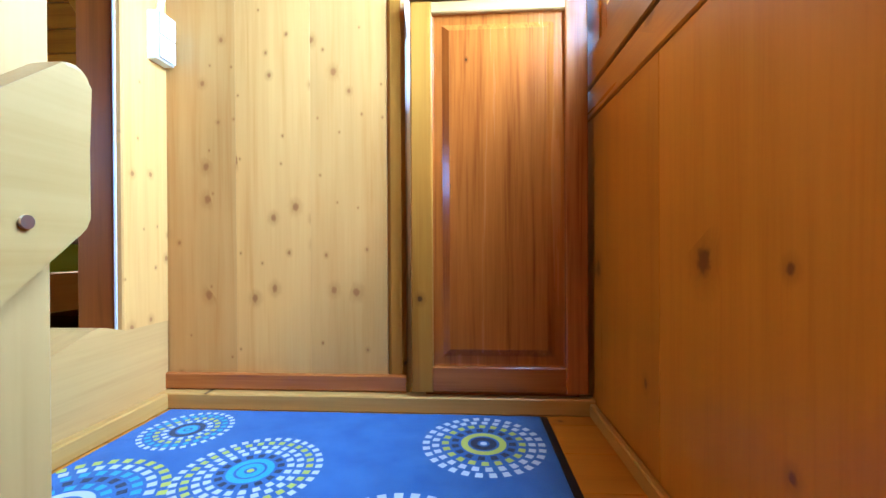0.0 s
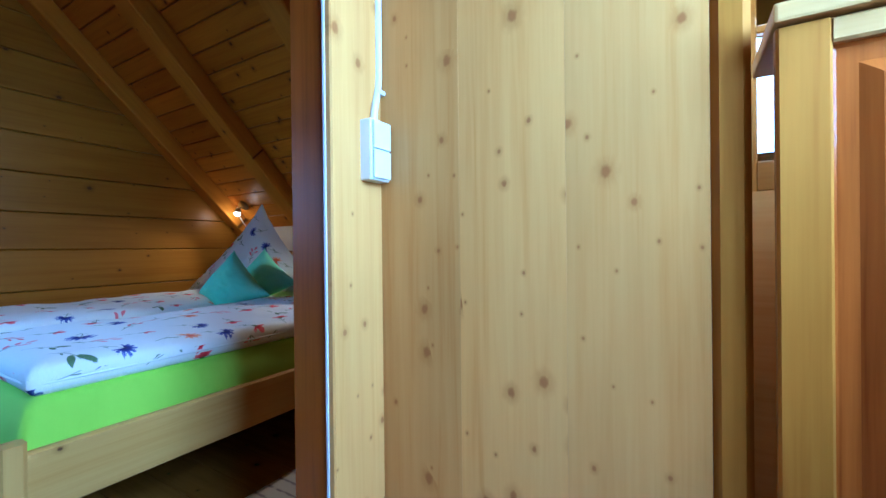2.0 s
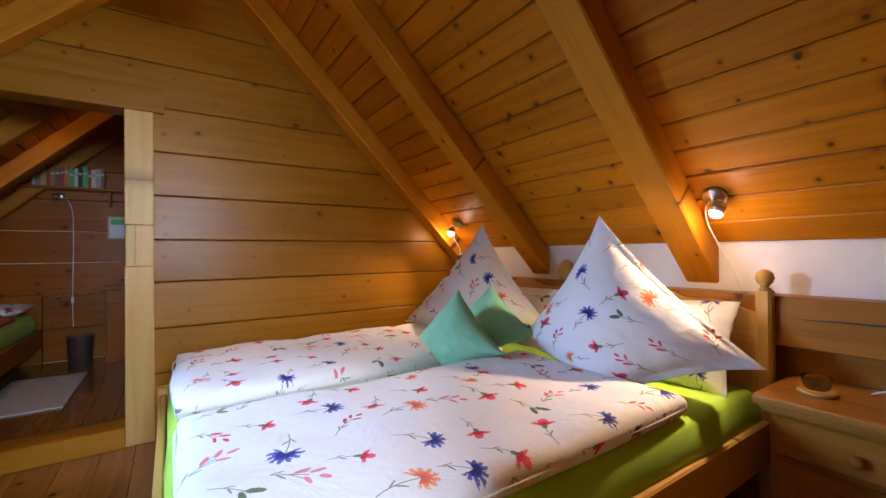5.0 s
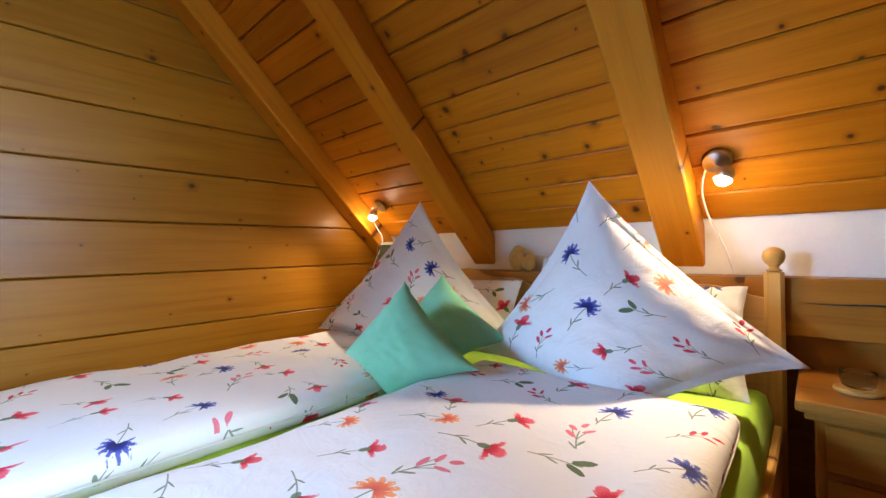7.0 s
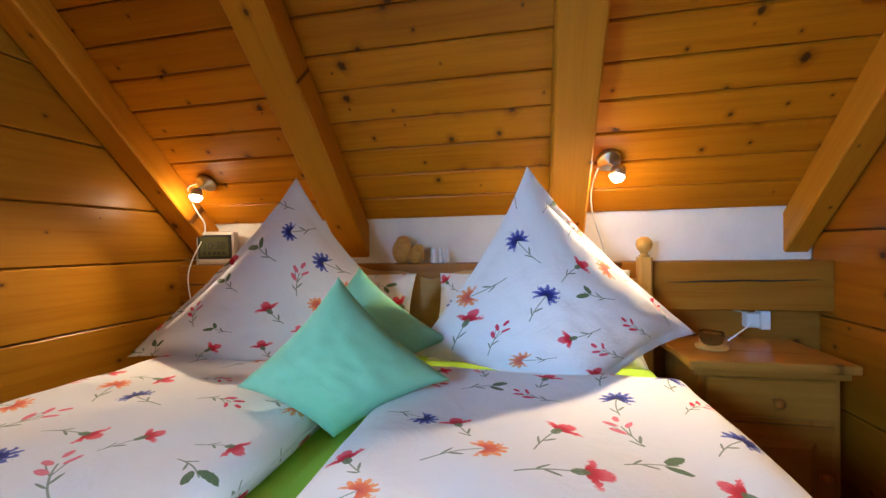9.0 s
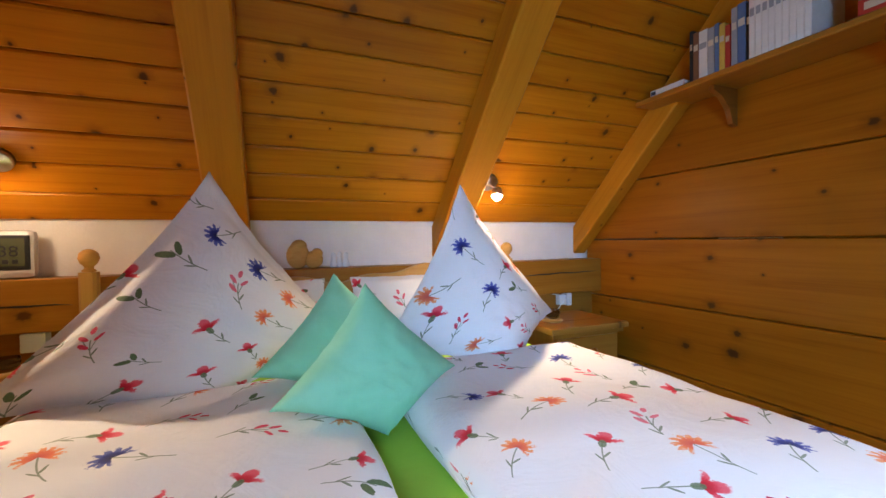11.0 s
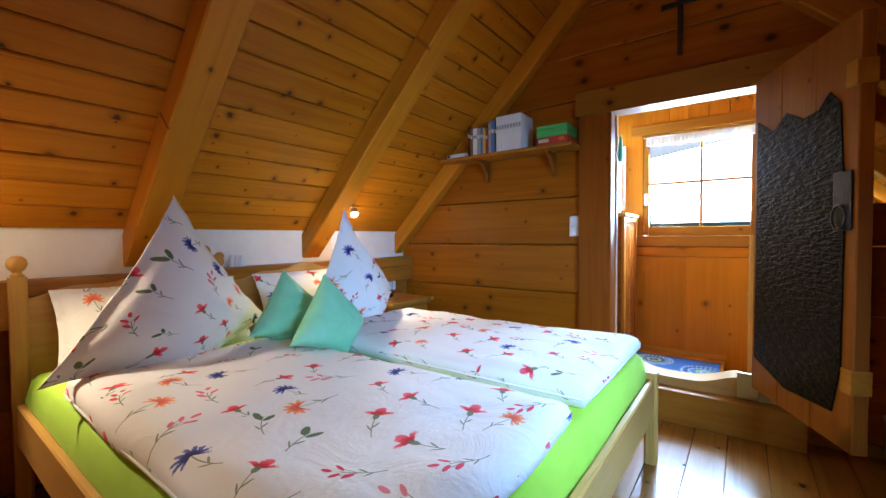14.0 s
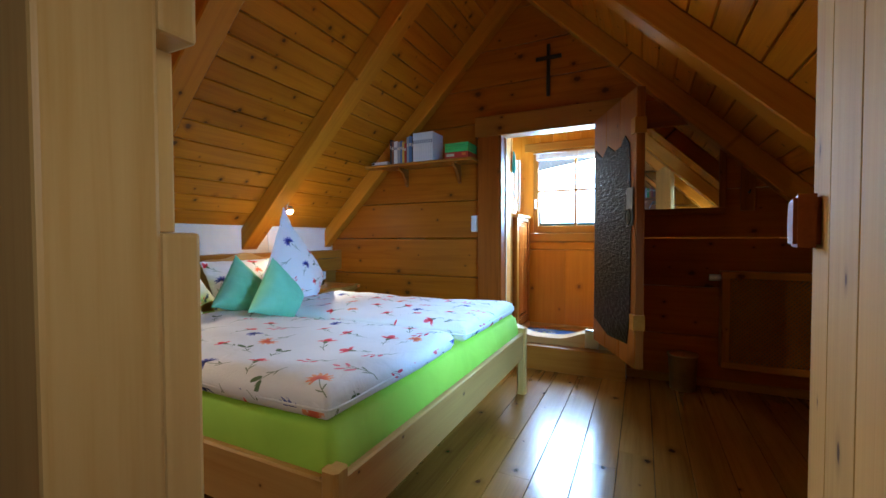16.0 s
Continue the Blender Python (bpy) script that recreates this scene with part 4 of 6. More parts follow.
def casement(name, axis, a0, a1, z0, z1, c, depth, mull, trans, mullw=0.022):
    """A wooden window in a wall; a is the direction along the wall, c the depth."""
    win = thing(name, (c, a0, z0) if axis == "y" else (a0, c, z0), "small wooden window with thin glazing bars, bright outside", "window", kind="structure")

    def bar(nm, p0, p1, q0, q1, along):
        lo = (c, p0, q0) if axis == "y" else (p0, c, q0)
        hi = (c + depth, p1, q1) if axis == "y" else (p1, c + depth, q1)
        board(nm, lo, hi, along, "x" if axis == "y" else "y", wood_frame, win)

    f = 0.052
    bar("window_frame", a0, a0 + f, z0, z1, "z")
    bar("window_frame", a1 - f, a1, z0, z1, "z")
    bar("window_frame", a0 + f, a1 - f, z0, z0 + f + 0.03, axis)
    bar("window_frame", a0 + f, a1 - f, z1 - f, z1, axis)
    for m in mull:
        bar("glazing_bar", m - mullw / 2, m + mullw / 2, z0 + f + 0.03, z1 - f, "z")
    cuts = [a0 + f] + [v for m in mull for v in (m - mullw / 2, m + mullw / 2)] + [a1 - f]
    for i in range(0, len(cuts), 2):
        bar("glazing_bar", cuts[i], cuts[i + 1], trans - 0.011, trans + 0.011, axis)
        for q0, q1 in ((z0 + f + 0.03, trans - 0.011), (trans + 0.011, z1 - f)):
            bm = boxed(c + depth / 2 - 0.002, c + depth / 2 + 0.002, cuts[i], cuts[i + 1], q0, q1, 0) if axis == "y" else boxed(cuts[i], cuts[i + 1], c + depth / 2 - 0.002, c + depth / 2 + 0.002, q0, q1, 0)
            pane = part("pane", bm, glass, win)
            pane.visible_shadow = False
    return win


win1 = casement("window_1", "y", WY0, WY1, WZ0, WZ1, LAND_E + 0.004, 0.05, (0.893,), 1.56)
part("handle", boxed(LAND_E - 0.03, LAND_E - 0.002, 1.322, 1.345, 1.36, 1.47, 0.006), white_plastic, win1, "white window handle")
win2 = casement("window_2", "x", -0.41, 0.11, 1.06, 1.98, 2.004, 0.05, (-0.15,), 1.5)


def lace(name, p, q, drop, waves, depth, label, axis="y"):
    """A gathered strip of thin white lace along an axis."""
    bm = bmesh.new()
    n = 90
    rows = []
    for z in range(7):
        row = []
        for i in range(n + 1):
            u = i / n
            a = p[1] + (q[1] - p[1]) * u if axis == "y" else p[0] + (q[0] - p[0]) * u
            w = math.sin(u * waves * 2 * math.pi) * depth * (0.5 + z / 6)
            hem = 0.008 * math.sin(u * waves * 4 * math.pi) if z == 6 else 0
            zz = p[2] - drop * z / 6 + hem
            row.append(bm.verts.new((p[0] + w, a, zz) if axis == "y" else (a, p[1] + w, zz)))
        rows.append(row)
    for a, b in zip(rows, rows[1:]):
        for i in range(n):
            bm.faces.new((a[i], a[i + 1], b[i + 1], b[i]))
    ob = part(name, bm, lace_cloth, None, label, smooth=True)
    return ob


lace_cloth = cloth("white_lace", (0.75, 0.77, 0.78), (0.85, 0.86, 0.87), 30.0)
lb = lace_cloth.node_tree.nodes["Principled BSDF"]
lb.inputs["Transmission Weight"].default_value = 0.35
tagged(lace("lace_valance", (LAND_E - 0.012, WY0 + 0.03, 1.985), (LAND_E - 0.012, WY1 - 0.03, 1.985), 0.075, 26, 0.004, "short white lace valance along the window top"), category="curtain")
tagged(lace("lace_curtain", (0.075, 1.50, 1.93), (0.075, 1.80, 1.93), 0.60, 6, 0.012, "white lace curtain hanging beside the cabinet"), category="curtain")
rod = new("curtain_rod", None)
tagged(rod, "thin brass curtain rod over the landing window", "curtain rod")
rod.location = (LAND_E - 0.014, 0.9, 1.99)
bm = rounded(bmesh.new(), (LAND_E - 0.014, WY0, 1.99), 0.004, WY1 - WY0, "y", 10)
part("rod", bm, steel, rod, smooth=True)

# ---- landing cabinet ----
cab = thing("cabinet", (-0.15, 1.6, 0), "narrow reddish larch cabinet with one tall panelled door", "cabinet")
CX0, CX1, CY, CT = -0.408, 0.118, 1.40, 1.275
part("body", boxed(CX0 + 0.04, CX1 - 0.02, CY + 0.026, 1.62, 0.0, CT - 0.03, 0.003), wood_red, cab)
part("top_board", boxed(CX0 - 0.004, CX1 + 0.004, CY - 0.012, 1.63, CT - 0.03, CT, 0.005), wood_new, cab, "pale wooden top board")
door = thing("door", (CX0, CY, 0.07))
door.parent = cab
door.matrix_parent_inverse = Matrix.Translation((-cab.location.x, -cab.location.y, -cab.location.z))
bpy.context.view_layer.update()
PX0, PX1, PZ0, PZ1 = -0.343, 0.052, 0.142, 1.205
board("stile", (CX0, CY, 0.066), (PX0, CY + 0.024, CT - 0.034), "z", "y", wood_frame, door)
board("stile", (PX1, CY, 0.066), (CX1, CY + 0.024, CT - 0.034), "z", "y", wood_red, door)
board("rail", (PX0, CY, PZ1), (PX1, CY + 0.024, CT - 0.034), "x", "y", wood_new, door)
board("rail", (PX0, CY, 0.066), (PX1, CY + 0.024, PZ0), "x", "y", wood_red, door)


def raised_panel(x0, x1, y, z0, z1, inset, raise_by):
    bm = bmesh.new()
    loops = []
    for d, h in ((0, 0.014), (0.006, 0.016), (inset, 0.016), (inset + 0.022, 0.016 - raise_by), (inset + 0.03, 0.016 - raise_by)):
        loops.append([bm.verts.new((x, y + h, z)) for x, z in ((x0 + d, z0 + d), (x1 - d, z0 + d), (x1 - d, z1 - d), (x0 + d, z1 - d))])
    for a, b in zip(loops, loops[1:]):
        for i in range(4):
            bm.faces.new((a[i], a[(i + 1) % 4], b[(i + 1) % 4], b[i]))
    bm.faces.new(loops[-1])
    back = [bm.verts.new((x, y + 0.024, z)) for x, z in ((x0, z0), (x1, z0), (x1, z1), (x0, z1))]
    for i in range(4):
        bm.faces.new((loops[0][i], back[i], back[(i + 1) % 4], loops[0][(i + 1) % 4]))
    bm.faces.new(back[::-1])
    return bm


red_z = wood("red_larch_upright", (0.47, 0.135, 0.018), (0.19, 0.032, 0.004), knots=0.04, grain="z", rough=0.24, coat=0.3)
part("panel", raised_panel(PX0, PX1, CY, PZ0, PZ1, 0.03, 0.012), red_z, door, "glossy red-brown larch panel")


def pot(x, y, z, s):
    t = thing("pot", (x, y, z), "small white ceramic pot on the cabinet top", "pot", "white pots")
    part("bowl", lathe([(0.030 * s, 0), (0.036 * s, 0.01), (0.045 * s, 0.05 * s), (0.042 * s, 0.09 * s), (0.036 * s, 0.10 * s), (0.034 * s, 0.095 * s), (0.0, 0.05 * s)], (x, y, z)), white_plastic, t, smooth=True)
    return t


pot(-0.27, 1.50, CT, 1.0)
pot(-0.16, 1.52, CT, 0.85)
cl = thing("towel", (-0.43, 1.40, 1.7), "small teal cloth hung on the corner post", "towel")
part("fold", lathe([(0.012, 0), (0.020, 0.03), (0.016, 0.12), (0.010, 0.2), (0.004, 0.22)], (-0.455, 1.425, 1.70), 14), cloth("teal_cotton", (0.03, 0.36, 0.46), (0.04, 0.44, 0.54)), cl, smooth=True)

# ---- light switch on the door post ----
sw = thing("light_switch", (LAND_W + 0.01, 1.40, 1.08), "white surface-mounted double light switch with conduit", "light switch")
part("housing", boxed(LAND_W + 0.006, LAND_W + 0.044, 1.365, 1.438, 1.083, 1.232, 0.004), white_plastic, sw)
part("rocker", boxed(LAND_W + 0.045, LAND_W + 0.053, 1.370, 1.433, 1.160, 1.228, 0.003), white_plastic, sw)
part("rocker", boxed(LAND_W + 0.045, LAND_W + 0.053, 1.370, 1.433, 1.088, 1.156, 0.003), white_plastic, sw)
cable("conduit", [(LAND_W + 0.02, 1.405, 1.225), (LAND_W + 0.02, 1.405, 1.26), (LAND_W + 0.014, 1.432, 1.32), (LAND_W + 0.014, 1.435, 1.40), (LAND_W + 0.014, 1.435, 2.3)], 0.009, white_plastic, sw)
for z in (1.31, 1.62):
    part("clip", boxed(LAND_W + 0.004, LAND_W + 0.026, 1.422, 1.447, z, z + 0.012, 0.002), white_plastic, sw)
sw2 = thing("light_switch", (EAST - 0.005, 1.5, 1.1), "white double light switch on the plank wall", "light switch")
part("housing", boxed(EAST - 0.012, EAST - 0.001, 1.483, 1.557, 1.077, 1.217, 0.003), white_plastic, sw2)
part("rocker", boxed(EAST - 0.02, EAST - 0.013, 1.488, 1.552, 1.15, 1.212, 0.003), white_plastic, sw2)
part("rocker", boxed(EAST - 0.02, EAST - 0.013, 1.488, 1.552, 1.082, 1.144, 0.003), white_plastic, sw2)
sw3 = thing("light_switch", (WEST - 0.12, 1.0, 1.2), "white double light switch beside the small room door", "light switch")
part("housing", boxed(WEST - 0.128, WEST - 0.107, 0.93, 1.01, 1.09, 1.29, 0.004), white_plastic, sw3)
part("rocker", boxed(WEST - 0.134, WEST - 0.129, 0.936, 1.004, 1.195, 1.285, 0.002), white_plastic, sw3)
part("rocker", boxed(WEST - 0.134, WEST - 0.129, 0.936, 1.004, 1.095, 1.185, 0.002), white_plastic, sw3)

# ---- landing rug ----


def ring_rug():
    """Grey-blue carpet printed with circles of dots; the blue of reflected daylight is in its colour."""
    m = mat("dotted_carpet", 0.95)
    n = Net(m)
    c = n.coords()
    x, y, _ = n.xyz(c)
    # base bluer than the carpet: daylight's glare is mixed into it
    col = n.ramp(n.noise(c, 14.0, 3.0), [(0.3, (0.022, 0.100, 0.31)), (0.7, (0.035, 0.135, 0.37))])
    lime, teal, ink, pale = (0.50, 0.55, 0.05), (0.03, 0.36, 0.46), (0.012, 0.018, 0.035), (0.55, 0.62, 0.68)
    spots = [(-0.20, 1.20, (pale, ink, lime, ink, lime, pale, pale), 0.024), (-0.72, 1.05, (lime, teal, teal, ink, pale, pale, lime, pale), 0.021),
             (-1.00, 1.24, (teal, teal, ink, pale, lime, teal, pale), 0.018), (-1.02, 0.90, (lime, teal, pale, teal, ink, teal, pale, lime), 0.025), (-0.36, 0.82, (teal, pale, lime, teal, pale, ink, pale), 0.026)]
    for sx, sy, rings, pitch in spots:
        dx, dy = n.math("SUBTRACT", x, sx), n.math("SUBTRACT", y, sy)
        r = n.math("DIVIDE", n.vec("LENGTH", n.join(dx, dy)), pitch)
        a = n.math("ARCTAN2", dy, dx)
        for k, rc in enumerate(rings):
            count = max(1, 5 * k)
            near = n.math("SUBTRACT", r, float(k))
            ring = n.math("LESS_THAN", n.math("ABSOLUTE", near), 0.36)
            dots = n.math("GREATER_THAN", n.math("COSINE", n.math("MULTIPLY", a, float(count))), -0.15 if k > 2 else -1.1)
            col = n.mix(n.math("MULTIPLY", n.math("MULTIPLY", ring, dots), 0.9), col, rc)
    n.put(n.bsdf.inputs["Base Color"], col)
    n.bsdf.inputs["Sheen Weight"].default_value = 0.08
    n.bump(n.noise(c, 650.0, 2.0), 0.5, 0.003)
    return m


rug = thing("door_mat", (-0.58, 1.0, 0), "grey-blue carpet mat printed with dotted circles, tinted for the daylight on it", "door mat")
part("carpet", boxed(-1.150, -0.030, 0.725, 1.375, 0.001, 0.010, 0.003), ring_rug(), rug)
part("border", boxed(-0.029, -0.010, 0.725, 1.375, 0.001, 0.008, 0.002), black, rug, "black rubber edge")

# ---- stairs and banister ----
stairs = thing("stairs", (-0.28, 0.2, -0.6), "steep wooden attic stairs", "stairs", kind="structure")
for i in range(8):
    z, yb = -0.19 * (i + 1), 0.70 - 0.2 * i
    board("tread", (-0.511, yb - 0.23, z - 0.035), (LAND_E - 0.022, yb - 0.001, z), "x", "z", wood_floor, stairs)
    board("riser", (-0.511, yb - 0.02, z - 0.155), (LAND_E - 0.022, yb - 0.002, z - 0.036), "x", "y", wood_orange, stairs)
tagged(part("floor_side_landing", boxed(LAND_W + 0.052, -0.512, SOUTH, 0.698, -0.30, 0.0, 0), wood_orange, None, "wooden floor beside the stairs"), kind="structure", category="floor")
tagged(part("floor_below", boxed(-1.3, LAND_E + 0.05, SOUTH, 2.0, -2.45, -2.40, 0), wood_floor, None, "wooden floor of the storey below"), kind="structure", category="floor")
tagged(part("wall_stairwell", boxed(-1.3, -0.512, SOUTH, 0.698, -2.40, -0.302, 0), plaster, None, "plain stairwell wall"), kind="structure", category="wall")
tagged(part("wall_stairwell_end", boxed(-1.3, LAND_E + 0.05, 0.73, 0.80, -2.40, -0.302, 0), plaster, None, "plain stairwell wall"), kind="structure", category="wall")

rail = thing("banister", (-0.56, 0.4, 0), "pale new pine banister with a sloping rounded handrail board", "banister")
board("post", (-0.715, 0.48, 0.001), (-0.642, 0.552, 1.08), "z", "x", wood_new, rail, chamfer=0.006)


def handrail_bm():
    """A wide board that slopes up along the stairs, with a rounded end."""
    bm = bmesh.new()
    end, low, high, slope, L = 0.560, 0.527, 0.684, 0.86, 0.8
    pts = [(end - L, low - L * slope), (end - 0.012, low - 0.010), (end - 0.004, low - 0.004), (end, low + 0.006)]
    for i in range(9):
        a = radians(i * 130 / 8)
        pts.append((end - 0.018 + 0.018 * math.cos(a), high - 0.022 + 0.018 * math.sin(a)))
    pts.append((end - L, high - (L - 0.03) * slope))
    ring = []
    for x in (-0.641, -0.610):
        ring.append([bm.verts.new((x, y, z)) for y, z in pts])
    bm.faces.new(ring[0])
    bm.faces.new(ring[1][::-1])
    for i in range(len(pts)):
        j = (i + 1) % len(pts)
        bm.faces.new((ring[0][i], ring[1][i], ring[1][j], ring[0][j]))
    es = [e for e in bm.edges if abs(e.verts[0].co.x - e.verts[1].co.x) < 1e-4 and e.calc_length() > 0.002]
    bmesh.ops.bevel(bm, geom=es, offset=0.005, segments=2, profile=0.6, affect="EDGES")
    return bm


wood_rail = wood("handrail_pine", (0.53, 0.33, 0.115), (0.43, 0.24, 0.07), knots=0.05, grain="y", rough=0.42)
part("handrail", handrail_bm(), wood_rail, rail)
part("screw", rounded(bmesh.new(), (-0.612, 0.497, 0.526), 0.006, 0.005, "x", 12), steel, rail, "steel screw head")

# ---- bedroom: door to the landing, standing open ----
leaf = thing("door_1", (EAST - 0.065, ED0, 0.27), "old brown plank door with blackened iron sheet, standing open", "door", kind="structure")
LW, LH, LT = 0.705, 1.60, 0.05
turn_e = radians(-156)


def local_board(name, p, q, along, face, material, parent, label="", chamfer=0.004):
    """A board in the parent's own frame."""
    ob = board(name, p, q, along, face, material, None, label, chamfer)
    m = ob.matrix_world.copy()
    ob.parent = parent
    ob.matrix_parent_inverse = Matrix()
    ob.matrix_basis = m
    return ob


def local_part(name, bm, material, parent, label="", smooth=False):
    ob = part(name, bm, material, None, label, smooth)
    ob.parent = parent
    ob.matrix_parent_inverse = Matrix()
    return ob


for i in range(3):
    local_board("plank", (i * LW / 3 + 0.001, -LT / 2, 0), ((i + 1) * LW / 3 - 0.001, LT / 2, LH), "z", "y", wood_dark, leaf)


def sheet_bm():
    bm = bmesh.new()
    pts = [(0.035, 0.17), (0.30, 0.10), (0.60, 0.12), (0.645, 0.30), (0.65, 0.9), (0.62, 1.30), (0.56, 1.36), (0.50, 1.31), (0.40, 1.30), (0.28, 1.36), (0.18, 1.30), (0.04, 1.38)]
    a = [bm.verts.new((x, -LT / 2 - 0.0065, z)) for x, z in pts]
    b = [bm.verts.new((x, -LT / 2 - 0.001, z)) for x, z in pts]
    bm.faces.new(a)
    bm.faces.new(b[::-1])
    for i in range(len(pts)):
        j = (i + 1) % len(pts)
        bm.faces.new((a[i], b[i], b[j], a[j]))
    return bm


def hammered():
    m = mat("blackened_sheet", 0.40, 0.0, (0.02, 0.016, 0.014))
    m.node_tree.nodes["Principled BSDF"].inputs["Specular IOR Level"].default_value = 0.05
    n = Net(m)
    x, y, z = n.xyz(n.coords())
    dents = n.noise(n.join(n.math("MULTIPLY", x, 18.0), y, n.math("MULTIPLY", z, 62.0)), 1.0, 2.0, 0.6, 0.4)
    n.put(n.bsdf.inputs["Base Color"], n.ramp(dents, [(0.3, (0.004, 0.003, 0.003)), (0.66, (0.008, 0.006, 0.005)), (0.80, (0.03, 0.027, 0.025))]))
    n.bump(dents, 0.6, 0.02)
    return m


local_part("iron_sheet", sheet_bm(), hammered(), leaf, "blackened hammered iron sheet")
plate = local_part("lock_plate", boxed(0.60, 0.69, -LT / 2 - 0.012, -LT / 2 - 0.007, 0.82, 1.04, 0.003), iron, leaf, "worn black iron lock plate")
ring = bmesh.new()
segs, tube = 20, 8
vs = [[ring.verts.new((0.645 + (0.035 + 0.005 * math.cos(b)) * math.cos(a), -LT / 2 - 0.02 + 0.005 * math.sin(b), 0.87 + (0.045 + 0.005 * math.cos(b)) * math.sin(a))) for b in [2 * math.pi * k / tube for k in range(tube)]] for a in [2 * math.pi * k / segs for k in range(segs)]]
for i in range(segs):
    for k in range(tube):
        ring.faces.new((vs[i][k], vs[(i + 1) % segs][k], vs[(i + 1) % segs][(k + 1) % tube], vs[i][(k + 1) % tube]))
local_part("ring_handle", ring, iron, leaf, "black iron ring handle", True)
for z in (0.22, 1.34):
    local_part("hinge", boxed(LW - 0.05, LW + 0.006, -LT / 2 - 0.012, LT / 2 + 0.004, z, z + 0.09, 0.003), wood_frame, leaf)
leaf.matrix_world = Matrix.Translation((EAST - 0.095, ED0 - 0.01, 0.272)) @ Matrix.Rotation(turn_e, 4, "Z")
br = thing("door_bracket", (EAST - 0.07, ED0 + 0.03, 0.2), "galvanised steel hinge bracket on the threshold", "hinge")
part("plate", boxed(EAST - 0.064 - 0.02, EAST - 0.0595, ED0 - 0.02, ED0 + 0.075, 0.19, 0.33, 0.003), steel, br)

# ---- bedroom: door to the small room, open ----
wood_leaf = wood("door_leaf_pine", (0.56, 0.33, 0.10), (0.45, 0.23, 0.05), knots=0.3, rough=0.72, knot_size=1.3)
leaf2 = thing("door_2", (WEST + 0.03, WD0 - 0.02, 0.12), "pale pine plank door standing open with a wooden latch", "door", kind="structure")
for i in range(3):
    local_board("plank", (i * 0.228 + 0.0005, -0.018, 0), ((i + 1) * 0.228 - 0.0005, 0.018, 1.79), "z", "y", wood_leaf, leaf2)


def latch_bm():
    bm = bmesh.new()
    pts = []
    for i in range(13):
        a = radians(-90 + i * 15)
        pts.append((0.045 + 0.028 * math.cos(a), 0.046 * math.sin(a)))
    pts += [(-0.10, 0.046), (-0.10, -0.046)]
    a = [bm.verts.new((x, 0.0195, z)) for x, z in pts]
    b = [bm.verts.new((x, 0.056, z)) for x, z in pts]
    bm.faces.new(a)
    bm.faces.new(b[::-1])
    for i in range(len(pts)):
        j = (i + 1) % len(pts)
        bm.faces.new((a[i], b[i], b[j], a[j]))
    bmesh.ops.bevel(bm, geom=[e for e in bm.edges if abs(e.verts[0].co.y - e.verts[1].co.y) < 1e-5], offset=0.006, segments=2, affect="EDGES")
    bmesh.ops.translate(bm, vec=(0.635, 0, 0.93), verts=bm.verts)
    return bm


local_part("latch", latch_bm(), wood("latch_larch", (0.30, 0.085, 0.018), (0.18, 0.040, 0.007), knots=0.1, rough=0.6), leaf2, "rounded reddish wooden latch")
leaf2.matrix_world = Matrix.Translation((WEST + 0.046, WD0 - 0.012, 0.12)) @ Matrix.Rotation(radians(-11.5), 4, "Z")

# ---- bedside spot lamps ----


def spot_lamp(x, side):
    s = math.sqrt(0.5)
    base = Vector((x - 0.03 * side, 2.905, roof_z(2.905) - 0.001))
    t = thing("wall_spot", base, "brushed steel bedside spot lamp, switched on", "lamp", "bedside spot lamps")
    tilt = Matrix.Rotation(radians(180 - 45), 4, "X")
    part("base", lathe([(0.001, 0), (0.047, 0.0), (0.047, 0.018), (0.040, 0.026), (0.012, 0.028), (0.010, 0.034)], base, tilt=tilt), steel, t, smooth=True)
    tip = base + Vector((0, -s, -s)) * 0.034
    head_at = Vector((x, 2.865, 1.275))
    cable("arm", [tip, (tip + head_at) / 2 + Vector((0, -0.01, 0.004)), head_at], 0.006, steel, t)
    aim = (Vector((x - 0.1 * side, 2.70, 0.9)) - head_at).normalized()
    rot = aim.to_track_quat("Z", "Y").to_matrix().to_4x4()
    part("shade", lathe([(0.010, -0.02), (0.022, -0.012), (0.027, 0.0), (0.030, 0.034), (0.028, 0.034), (0.024, 0.0), (0.0, -0.004)], head_at, tilt=rot), steel, t, smooth=True)
    part("bulb", lathe([(0.0, 0.004), (0.017, 0.01), (0.024, 0.024), (0.025, 0.036), (0.018, 0.047), (0.0, 0.052)], head_at, 20, tilt=rot), bulb_glow, t, "glowing bulb", True)
    return t


bulb_glow = glow("bulb_glow", (1.0, 0.86, 0.62), 30.0)
spot_r = spot_lamp(-2.10, 1)
spot_l = spot_lamp(-4.05, -1)
cable("cord", [(-2.165, 2.91, 1.30), (-2.19, 2.93, 1.25), (-2.185, 3.03, 1.14), (-2.13, 3.085, 1.0), (-2.11, 3.10, 0.91)], 0.0035, white_plastic, spot_r, "white flex")
cable("cord", [(-4.05, 2.91, 1.32), (-4.16, 2.90, 1.33), (-4.15, 2.96, 1.2), (-4.12, 3.02, 1.1), (-4.2, 2.975, 0.93), (-4.22, 2.965, 0.8), (-4.18, 2.97, 0.66)], 0.0035, white_plastic, spot_l, "white flex")

